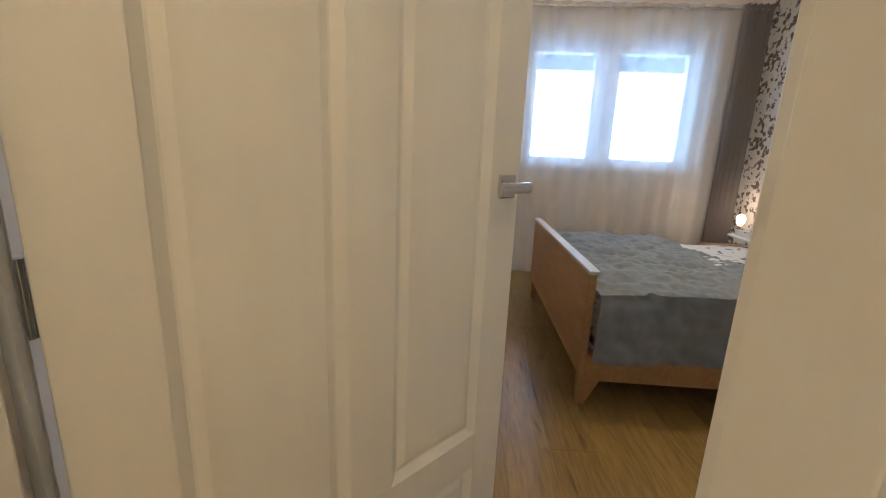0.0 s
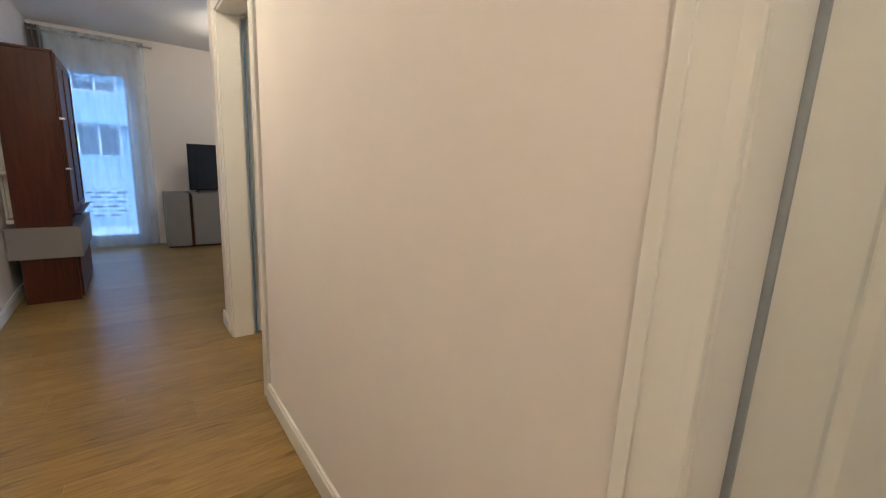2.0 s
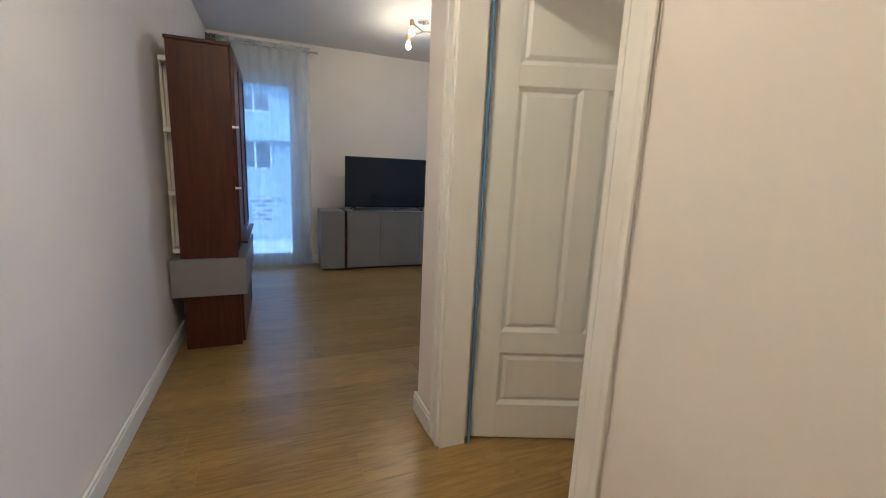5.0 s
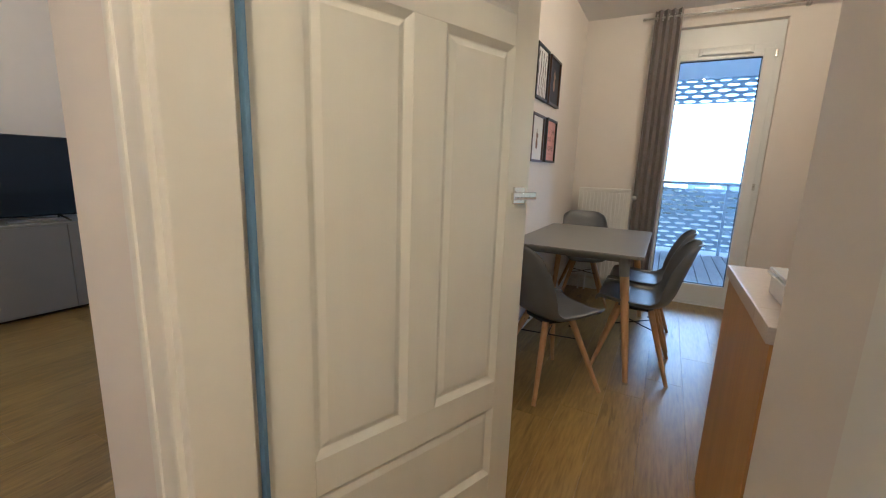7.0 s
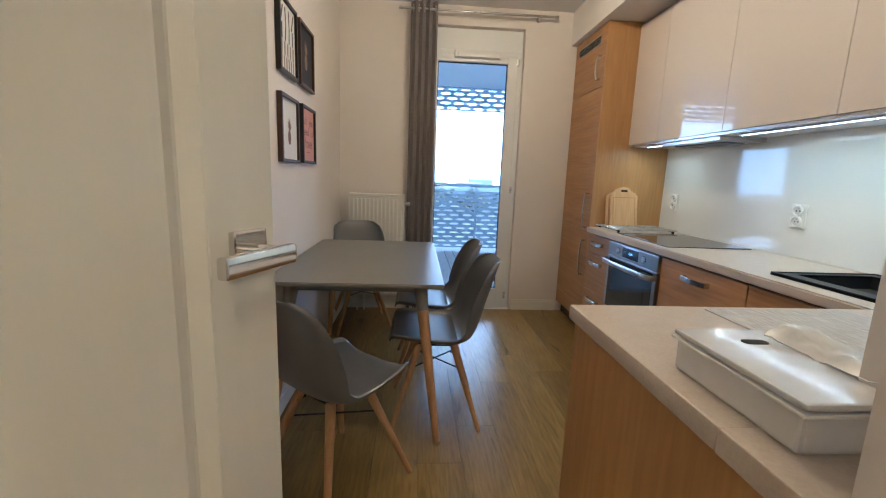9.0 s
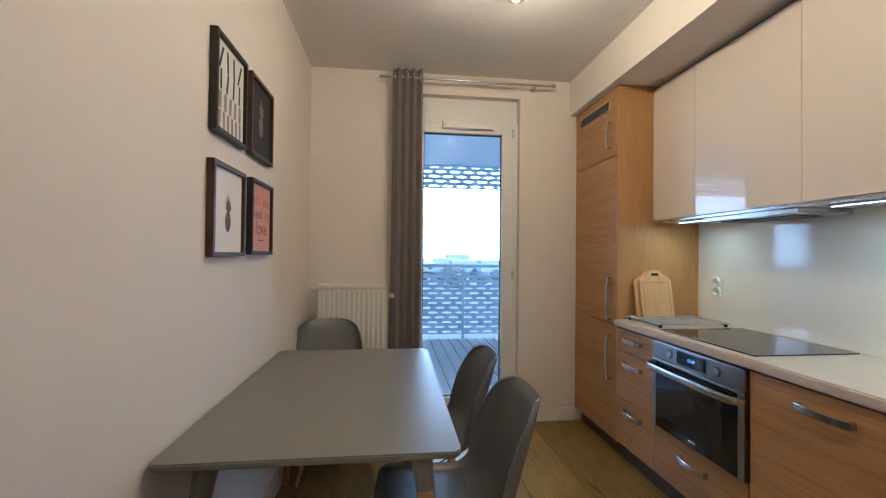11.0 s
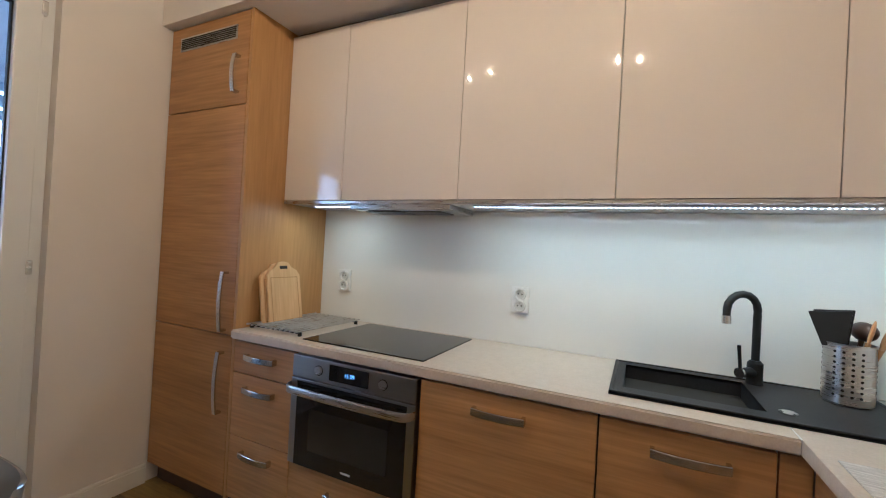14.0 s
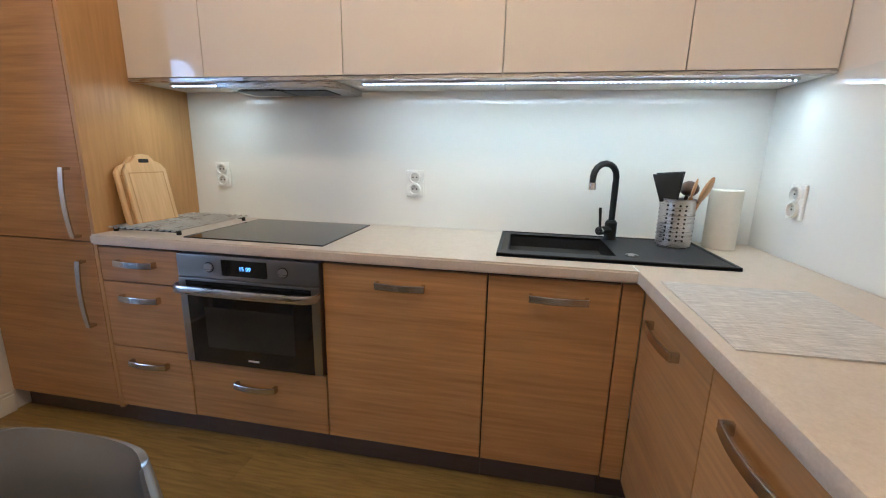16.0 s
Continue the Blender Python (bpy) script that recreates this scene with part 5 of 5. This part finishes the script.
part("back_box", cube(-5.93, -5.885, 1.65, 2.38, 0.78, 1.10, bevel=0.01), BLACKP, tv)
for y, s in ((1.62, -1), (2.41, 1)):
    bm = bmesh.new()
    rod(bm, (-5.87, y, 0.745), (-5.76, y + 0.03 * s, 0.706), 0.008, 0.006)
    rod(bm, (-5.87, y, 0.745), (-5.98, y + 0.03 * s, 0.706), 0.008, 0.006)
    part("foot", bm, BLACKP, tv)
part("sensor_bar", cube(-5.86, -5.80, 2.10, 2.45, 0.7003, 0.722, bevel=0.004), GREYT, tv)

bk = thing("bookcase", (-4.2, 0.34, 0), "dark mahogany bookcase with panelled doors and a grey drawer band", "bookcase")
BX, BL = -3.79, -4.75
for a in ((BX - 0.022, BX), (BL, BL + 0.022)):
    part("side", cube(*a, 0.178, 0.500, 0.0, 1.868, bevel=0.002), MAHOG, bk)
part("top", cube(BL - 0.008, BX + 0.008, 0.172, 0.512, 1.869, 1.888, bevel=0.003), MAHOG, bk)
part("back", cube(BL + 0.022, BX - 0.022, 0.180, 0.190, 0.02, 1.868), MAHOG, bk)
for z in (0.02, 0.62, 0.95, 1.27, 1.58):
    part("shelf", cube(BL + 0.023, BX - 0.023, 0.191, 0.495, z, z + 0.02), MAHOG, bk)
for a, b in ((BL + 0.002, (BX + BL) / 2 - 0.001), ((BX + BL) / 2 + 0.001, BX - 0.002)):
    d = part("door", cube(a, a + 0.05, 0.501, 0.522, 0.70, 1.865, bevel=0.003), MAHOG, bk)
    part("door_stile", cube(b - 0.05, b, 0.501, 0.522, 0.70, 1.865, bevel=0.003), MAHOG, d)
    for z in (0.70, 1.815):
        part("door_rail", cube(a + 0.05, b - 0.05, 0.501, 0.522, z, z + 0.05, bevel=0.003), MAHOG, d)
    gl = part("door_panel", cube(a + 0.05, b - 0.05, 0.508, 0.513, 0.75, 1.815), MAHOG, d, smooth=False)
    for z in (1.03, 1.40):
        part("clip", cube(b - 0.055, b + 0.001, 0.498, 0.535, z, z + 0.018, bevel=0.003), CHROME, d, "bright metal clip")
    part("lower_door", cube(a, b, 0.501, 0.520, 0.025, 0.355, bevel=0.003), MAHOG, bk)
band = part("drawer_band", cube(BL - 0.03, BX + 0.035, 0.122, 0.545, 0.358, 0.596, bevel=0.003), GREYF, bk, "grey wrapped drawer band")
part("desk_flap", cube(-4.70, -3.80, 0.523, 0.560, 0.685, 0.699, bevel=0.003), MAHOG, bk, "dark lowered writing flap")
ws = thing("wall_shelf", (-4.2, 0.14, 0.6), "narrow white wall shelf frame behind the bookcase", "shelf")
part("back_board", cube(-4.70, -3.95, HALL_S + 0.001, HALL_S + 0.016, 0.62, 1.80), TRIM, ws)
for z in (0.62, 0.98, 1.36, 1.76):
    part("shelf", cube(-4.70, -3.86, HALL_S + 0.016, 0.170, z, z + 0.03, bevel=0.003), TRIM, ws)
for x in (-4.70, -4.0):
    part("upright", cube(x, x + 0.025, HALL_S + 0.016, 0.150, 0.65, 1.76), TRIM, ws)

sofa = thing("sofa", (-4.0, 3.1, 0), "pale grey upholstered sofa with rounded seat", "sofa")
part("base", rounded_slab(-4.48, -3.60, 2.06, 4.20, 0.06, 0.30, 0.12, 8, 0.03), SOFA, sofa)
part("backrest", rounded_slab(-3.80, -3.56, 2.30, 4.20, 0.28, 0.78, 0.08, 8, 0.05), SOFA, sofa)
for y, w in ((2.05, 0.72), (2.78, 0.70), (3.49, 0.70)):
    part("seat_cushion", rounded_slab(-4.50, -3.81, y, y + w, 0.301, 0.435, 0.10, 8, 0.035), SOFA, sofa)
for x, y in ((-4.36, 2.2), (-3.7, 2.2), (-4.36, 4.05), (-3.7, 4.05)):
    part("foot", bar((x, y, 0), (x, y, 0.07), 0.02), DARKW, sofa)

ld = glazed_door("balcony_door_living", 0.30, 1.02, 0, 0.0, 2.20, 0.39, 0.93, 0.12, 2.10, "white framed glazed balcony door behind a voile curtain")
ld.location = (0, 0, 0)
for o in ld.children:
    o.data.transform(Matrix.Translation((0.66, 0, 0)))
ld.matrix_basis = pose(TVX - 0.07, 0, 0, 0, 0, 90)
cloth("voile_curtain", drape(bmesh.new(), 0.20, 1.14, TVX + 0.10, 0.012, 2.50, 9, 0.011, along_y=True, seed=3), VOILE, "sheer white voile curtain hanging over the balcony door")
cloth("grey_side_curtain", drape(bmesh.new(), 0.115, 0.24, TVX + 0.105, 0.015, 2.50, 3, 0.03, along_y=True, seed=4), DRAPE, "narrow grey curtain gathered in the corner")
cloth("brown_curtain", drape(bmesh.new(), 2.76, 3.02, TVX + 0.10, 0.015, 2.47, 6, 0.032, along_y=True, seed=6), DRAPE, "grey-brown floor-length curtain beside the television")
curtain_rail("curtain_rail", (TVX + 0.10, 0.13, 2.455), (TVX + 0.10, 1.22, 2.455), "steel curtain pole with eyelets over the voile")
curtain_rail("curtain_rail", (TVX + 0.10, 2.70, 2.445), (TVX + 0.10, 4.6, 2.445), "steel curtain pole beside the television")
for y in (0.47, 0.52, 0.57, 0.75, 0.80, 0.85, 1.0, 1.05, 1.1):
    e = thing("curtain_ring", (TVX + 0.10, y, 2.455), "steel curtain eyelet on the pole", "curtain ring", "curtain eyelets")
    part("ring", pipe(bmesh.new(), [(TVX + 0.10 + 0.023 * math.cos(a), y, 2.455 + 0.023 * math.sin(a)) for a in (2 * math.pi * k / 12 for k in range(13))], 0.004, 8), STEEL, e)
lw = thing("window_2", (TVX - 0.1, 3.6, 0.35), "white framed living room window", "window", kind="structure")
for a in ((2.95, 3.03, 0.35, 2.30), (4.22, 4.30, 0.35, 2.30), (3.58, 3.67, 0.35, 2.30)):
    part("window_frame", cube(TVX - 0.14, TVX - 0.07, *a, bevel=0.004), PVC, lw)
for a in ((3.031, 4.219, 0.35, 0.43), (3.031, 4.219, 2.22, 2.30)):
    part("window_frame", cube(TVX - 0.138, TVX - 0.072, *a, bevel=0.004), PVC, lw)
wp = part("pane", cube(TVX - 0.11, TVX - 0.10, 3.031, 4.219, 0.431, 2.219), GLASS, lw, smooth=False)
wp.visible_shadow = False

hp = thing("hall_picture", (-1.27, HALL_S, 1.2), "white-framed print with wide white mount on the hall wall", "picture")
for a in ((-1.525, -1.49, 1.2, 1.92), (-1.035, -1.0, 1.2, 1.92), (-1.49, -1.035, 1.2, 1.235), (-1.49, -1.035, 1.885, 1.92)):
    part("frame_side", cube(a[0], a[1], HALL_S + 0.001, HALL_S + 0.024, a[2], a[3], bevel=0.003), TRIM, hp)
part("mount", cube(-1.49, -1.035, HALL_S + 0.002, HALL_S + 0.012, 1.235, 1.885), PAPERW, hp)
part("print", cube(-1.445, -1.08, HALL_S + 0.011, HALL_S + 0.013, 1.30, 1.82), Mat("grey_print", (0.55, 0.54, 0.52), (0.20, 0.20, 0.20), rough=0.7, scale=5, lo=0.3, hi=0.5).m, hp, "pale grey art print")

# ---- bedroom ----
bed = thing("bed", (2.25, 3.85, 0), "wooden bed frame with panelled footboard and tapered feet", "bed")
FB = 1.362
part("footboard", cube(FB, FB + 0.035, 3.035, 4.68, 0.16, 0.673, bevel=0.004), BEDW, bed)
part("footboard_cap", cube(FB - 0.006, FB + 0.045, 3.025, 4.69, 0.673, 0.690, bevel=0.003), Mat("cap_light", (0.55, 0.52, 0.48), (0.50, 0.47, 0.43), rough=0.4).m, bed, "pale edge strip")
for y in (3.03, 4.65):
    part("side_rail", cube(FB + 0.03, 3.35, y, y + 0.035, 0.135, 0.27, bevel=0.004), BEDW, bed)
part("headboard", cube(3.35, 3.385, 3.035, 4.68, 0.16, 0.95, bevel=0.004), BEDW, bed)
part("slat_base", cube(FB + 0.036, 3.349, 3.066, 4.649, 0.20, 0.25), BEDW, bed)
for x in (FB + 0.01, 3.32):
    for y in (3.04, 4.61):
        bm = bmesh.new()
        sx = 1 if x < 2 else -1
        a = [bm.verts.new(p) for p in ((x, y, 0), (x + 0.035 * sx, y, 0), (x + 0.115 * sx, y, 0.165), (x - 0.006 * sx, y, 0.165))]
        b = [bm.verts.new(p) for p in ((x, y + 0.045, 0), (x + 0.035 * sx, y + 0.045, 0), (x + 0.115 * sx, y + 0.045, 0.165), (x - 0.006 * sx, y + 0.045, 0.165))]
        bm.faces.new(a), bm.faces.new(b[::-1])
        for i in range(4):
            bm.faces.new((a[i], a[(i + 1) % 4], b[(i + 1) % 4], b[i]))
        part("foot", bm, BEDW, bed)
solid("mattress", rounded_slab(FB + 0.05, 3.345, 3.08, 4.635, 0.251, 0.52, 0.06, 6, 0.03), SHEET, "thick mattress in leaf-print linen", "mattress")


def quilt_point(u, v):
    """Blanket over the bed: hangs down the near side, lies on top, hangs at the far side."""
    w = 0.36 + 1.60 + 0.30
    s = v * w
    x = FB + 0.055 + (1.26 - 0.42 * v) * u
    wob = 0.014 * noise.noise(Vector((x * 4, s * 3, 1))) + 0.016 * noise.noise(Vector((x * 9 + 2 * s, s * 14, 4))) + 0.006 * noise.noise(Vector((x * 26, s * 30, 7)))
    if s < 0.36:
        return Vector((x, 3.008 + wob - 0.012 * math.sin(x * 13) * (1 - s / 0.36), 0.245 + s * 1.0 + 0.012 * math.sin(x * 4)))
    if s < 1.96:
        t = (s - 0.36) / 1.60
        return Vector((x, 3.02 + 1.665 * t, 0.605 + 1.8 * wob - 0.020 * abs(2 * t - 1) ** 6))
    return Vector((x, 4.71 + wob, 0.57 - (s - 1.96)))


solid("blanket", sheet(bmesh.new(), quilt_point, 90, 150, 0.010), QUILT, "crumpled blue-grey blanket spread over the bed", "blanket")


def duvet_point(u, v):
    x, y = 2.27 + 1.05 * u, 3.07 + 1.57 * v
    return Vector((x, y, 0.535 + 0.05 * (1 - abs(2 * v - 1) ** 4) + 0.012 * noise.noise(Vector((x * 4, y * 4, 2)))))


solid("duvet", sheet(bmesh.new(), duvet_point, 24, 30, 0.02), SHEET, "white duvet with a dark leaf print on the bed", "duvet")
for y in (3.20, 3.97):
    solid("pillow", rounded_slab(2.86, 3.32, y, y + 0.62, 0.60, 0.70, 0.08, 6, 0.045), SHEET, "plump pillow in leaf-print linen", "pillow", group="pillows")
bt = thing("bedside_table", (3.15, 5.06, 0), "small wooden bedside table", "bedside table")
part("body", cube(3.05, 3.46, 4.86, 5.26, 0.12, 0.45, bevel=0.004), BEDW, bt)
part("drawer", cube(3.03, 3.05, 4.87, 5.25, 0.26, 0.44, bevel=0.003), BEDW, bt)
for x in (3.09, 3.42):
    for y in (4.90, 5.22):
        part("foot", bar((x, y, 0), (x, y, 0.125), 0.012, 0.018), BEDW, bt)
bl = thing("bedside_lamp", (3.31, 5.11, 0.451), "small bedside lamp with a bare lit bulb", "lamp")
part("base", lathe(bmesh.new(), [(0.055, 0.451), (0.055, 0.465), (0.02, 0.475)], 3.31, 5.11, 20), BEECH, bl)
part("holder", bar((3.31, 5.11, 0.47), (3.31, 5.11, 0.65), 0.012, 0.018), BEECH, bl)
part("bulb", lathe(bmesh.new(), [(0.014, 0.65), (0.034, 0.685), (0.038, 0.715), (0.03, 0.742), (0.008, 0.755)], 3.31, 5.11, 18), BULB, bl, "lit round bulb")
bw = thing("window_1", (2.0, 5.7, 1.1), "white two-sash bedroom window", "window", kind="structure")
for a in ((1.30, 1.40), (1.969, 2.05), (2.15, 2.212), (2.05, 2.15), (2.861, 2.93)):
    part("window_frame", cube(*a, 5.62, 5.69 if a[0] != 2.05 else 5.675, 1.205, 2.21, bevel=0.004), PVC, bw)
for z0, z1 in ((1.135, 1.207), (2.208, 2.285)):
    part("window_frame", cube(1.30, 2.93, 5.622, 5.688, z0, z1, bevel=0.004), PVC, bw)
part("window_sill", cube(1.26, 2.97, 5.47, 5.62, 1.10, 1.134, bevel=0.005), PVC, bw)
for a in ((1.401, 1.968), (2.213, 2.860)):
    g = part("pane", cube(*a, 5.65, 5.66, 1.208, 2.207), GLASS, bw, smooth=False)
    g.visible_shadow = False
cloth("bedroom_voile", drape(bmesh.new(), 0.45, 3.19, 5.42, 0.012, 2.60, 16, 0.016, seed=8), VOILEB, "sheer white voile curtain across the bedroom window")
cloth("bedroom_curtain", drape(bmesh.new(), 3.14, 3.40, 5.40, 0.012, 2.60, 5, 0.045, seed=9), DRAPE, "gathered grey-brown curtain beside the bedroom window")
curtain_rail("curtain_rail", (0.4, 5.41, 2.56), (3.46, 5.41, 2.56), "steel curtain pole over the bedroom window")
for i in range(20):
    x = 0.50 + i * 0.128
    e = thing("curtain_ring", (x, 5.41, 2.56), "steel curtain eyelet on the pole", "curtain ring", "curtain eyelets")
    part("ring", pipe(bmesh.new(), [(x, 5.41 + 0.023 * math.cos(a), 2.56 + 0.023 * math.sin(a)) for a in (2 * math.pi * k / 10 for k in range(11))], 0.005, 6), STEEL, e)

# ---- outside ----


def perforated(bm, length, height, pitch_x, pitch_z, t, at):
    """A sheet with rows of lens-shaped holes, staggered; at(s, z) -> point."""
    rows, cols = int(height / pitch_z), int(length / pitch_x)
    for r in range(rows):
        for c in range(cols):
            s0 = c * pitch_x + (pitch_x / 2 if r % 2 else 0)
            z0 = r * pitch_z
            mx, mz = s0 + pitch_x / 2, z0 + pitch_z / 2
            hw, hh = pitch_x * 0.39, pitch_z * 0.21
            hole = [(mx - hw, mz), (mx - hw * 0.5, mz + hh), (mx + hw * 0.5, mz + hh), (mx + hw, mz), (mx + hw * 0.5, mz - hh), (mx - hw * 0.5, mz - hh)]
            rim = [(s0, mz), (s0, z0 + pitch_z), (s0 + pitch_x, z0 + pitch_z), (s0 + pitch_x, mz), (s0 + pitch_x, z0), (s0, z0)]
            hv, rv = [bm.verts.new(at(*p)) for p in hole], [bm.verts.new(at(*p)) for p in rim]
            for i in range(6):
                bm.faces.new((rv[i], rv[(i + 1) % 6], hv[(i + 1) % 6], hv[i]))
    return bm


def balustrade(name, at, length, z0, posts, label, post_at):
    b = thing(name, (0, 0, 0), label, "balustrade")
    tagged(part("perforated_sheet", perforated(bmesh.new(), length, 1.02, 0.22, 0.0755, 0.003, at), PERF, b, smooth=False), kind="stuff")
    for p in posts:
        lo, hi = post_at(p)
        part("post", bar(lo, hi, 0.022), PERF, b)
    return b


NY = 8.85
nb = balustrade("balcony_balustrade", lambda s, z: Vector((-5.0 + s, NY, 0.03 + z)), 9.5, 0, (), "pale perforated metal balcony balustrade with handrail", None)
for x in (-4.9, -3.9, -2.9, -1.9, -0.9, 0.1, 1.1, 2.1, 3.1, 4.1):
    part("post", cube(x - 0.02, x + 0.02, NY - 0.05, NY - 0.01, -0.04, 1.10), PERF, nb)
part("handrail", cube(-5.0, 4.6, NY - 0.05, NY + 0.03, 1.08, 1.13, bevel=0.008), PERF, nb)
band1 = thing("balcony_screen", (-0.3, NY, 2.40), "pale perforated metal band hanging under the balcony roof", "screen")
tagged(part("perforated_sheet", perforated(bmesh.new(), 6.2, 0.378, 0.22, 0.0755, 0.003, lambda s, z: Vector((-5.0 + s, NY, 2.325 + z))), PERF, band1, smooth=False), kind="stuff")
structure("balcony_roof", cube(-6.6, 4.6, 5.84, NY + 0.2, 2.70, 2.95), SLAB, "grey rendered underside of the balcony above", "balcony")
structure("balcony_slab", cube(-6.6, 4.6, 5.84, NY + 0.2, -0.30, -0.075), SLAB, "concrete balcony slab", "balcony")
deck = structure("deck", cube(-6.6, 4.6, 5.84, NY - 0.06, -0.074, -0.045), SEAM, "grey grooved decking boards on the balcony", "decking")
WX = -8.3
wb = balustrade("west_balustrade", lambda s, z: Vector((WX, -2.0 + s, 0.03 + z)), 8.0, 0, (), "pale perforated metal balustrade outside the living room", None)
for y in (-1.9, -0.9, 0.1, 1.1, 2.1, 3.1, 4.1, 5.1):
    part("post", cube(WX + 0.01, WX + 0.05, y - 0.02, y + 0.02, -0.04, 1.10), PERF, wb)
part("handrail", cube(WX - 0.03, WX + 0.05, -2.0, 6.0, 1.08, 1.13, bevel=0.008), PERF, wb)
band2 = thing("balcony_screen", (WX, 2, 2.40), "pale perforated metal band hanging under the balcony roof", "screen")
tagged(part("perforated_sheet", perforated(bmesh.new(), 8.0, 0.378, 0.22, 0.0755, 0.003, lambda s, z: Vector((WX, -2.0 + s, 2.245 + z))), PERF, band2, smooth=False), kind="stuff")
structure("west_roof", cube(WX - 0.1, -6.61, -2.0, 5.8, 2.62, 2.9), SLAB, "grey rendered underside of the balcony above", "balcony")
structure("west_slab", cube(WX - 0.1, -6.61, -2.0, 5.8, -0.30, -0.06), SLAB, "concrete balcony floor outside the living room", "balcony")

GZ = -14.0
structure("ground", cube(-900, 900, -300, 1500, GZ - 1, GZ), GRASS, "distant flat ground, its colour paled for haze", "ground")
structure("backdrop", cube(-900, 900, 700, 701, GZ, 420), SKY_GLOW, "plain glowing sheet standing in for the pale distant sky", "backdrop")
house = thing("apartment_building", (-26.0, 2.0, GZ), "pale rendered apartment block with rows of windows", "building")
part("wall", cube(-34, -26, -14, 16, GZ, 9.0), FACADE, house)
part("roof", cube(-34.3, -25.7, -14.3, 16.3, 9.0, 9.4), SLAB, house)
pane_mat = Mat("far_window", (0.09, 0.11, 0.14), (0.05, 0.06, 0.08), rough=0.1, scale=1).m
for fl in range(-4, 3):
    for k in range(10):
        y, z = -12.6 + k * 2.9, fl * 3.0 + 0.9
        w = part("window", cube(-26.02, -25.94, y, y + 1.7, z, z + 1.55, bevel=0.02), PVC, house)
        part("pane", cube(-25.95, -25.935, y + 0.1, y + 0.8, z + 0.1, z + 1.45), pane_mat, w)
        part("pane", cube(-25.95, -25.935, y + 0.9, y + 1.6, z + 0.1, z + 1.45), pane_mat, w)
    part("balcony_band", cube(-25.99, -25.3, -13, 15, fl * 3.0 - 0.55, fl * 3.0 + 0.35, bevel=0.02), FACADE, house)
rf = random.Random(11)
bm = bmesh.new()
for i in range(420):
    x, y = rf.uniform(-260, 240), rf.uniform(170, 420)
    r = rf.uniform(1.8, 4.2)
    for k in range(3):
        bmesh.ops.create_icosphere(bm, subdivisions=1, radius=r * rf.uniform(0.5, 0.9), matrix=Matrix.Translation((x + rf.uniform(-r, r), y, GZ + r * rf.uniform(0.6, 1.9))))
solid("far_woods", bm, LEAF, "hazy line of distant tree tops", "trees", "stuff")
for i in range(14):
    x, y, w, hgt = rf.uniform(-220, 160), rf.uniform(230, 420), rf.uniform(12, 30), rf.uniform(8, 15)
    hs = thing("house", (x, y, GZ), "small far-off pale building on the skyline", "building", "far buildings")
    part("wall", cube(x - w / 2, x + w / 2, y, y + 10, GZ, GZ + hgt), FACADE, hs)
    part("roof", cube(x - w / 2 - 0.4, x + w / 2 + 0.4, y - 0.4, y + 10.4, GZ + hgt, GZ + hgt + 0.8), SLAB, hs)

# ---- boards and planks ----
PW, PL = 0.192, 1.285
bm = bmesh.new()
box(bm, -PW / 2 + 0.0003, PW / 2 - 0.0003, -PL / 2 + 0.0003, PL / 2 - 0.0003, -0.0085, 0.0)
top_edges = [e for e in bm.edges if all(v.co.z > -0.001 for v in e.verts)]
bmesh.ops.bevel(bm, geom=top_edges, offset=0.0006, segments=1, affect="EDGES")
plank_mesh = mesh_of("plank", bm, PLANK)
rp = random.Random(3)
base = FLOOR.location.copy()
for i in range(54):
    x = -6.5 + PW / 2 + i * PW
    if x > 3.7:
        break
    start = -0.1 - rp.uniform(0.1, 1.1)
    k = 0
    while start + k * PL < 5.72:
        y0, y1 = max(start + k * PL, -0.1), min(start + (k + 1) * PL, 5.74)
        k += 1
        if y1 - y0 < 0.02:
            continue
        o = new("plank", plank_mesh)
        o.parent = FLOOR
        o.location = Vector((x, (y0 + y1) / 2, 0)) - base
        o.scale = (1, (y1 - y0) / PL, 1)
bm = bmesh.new()
box(bm, -0.0675, 0.0675, -1.47, 1.47, 0.0, 0.022)
bmesh.ops.bevel(bm, geom=[e for e in bm.edges if all(v.co.z > 0.02 for v in e.verts)], offset=0.003, segments=1, affect="EDGES")
board_mesh = mesh_of("deck_board", bm, DECK)
for i in range(76):
    o = new("deck_board", board_mesh)
    o.parent = deck
    o.location = Vector((-6.5 + i * 0.143, 7.32, -0.0449)) - deck.location
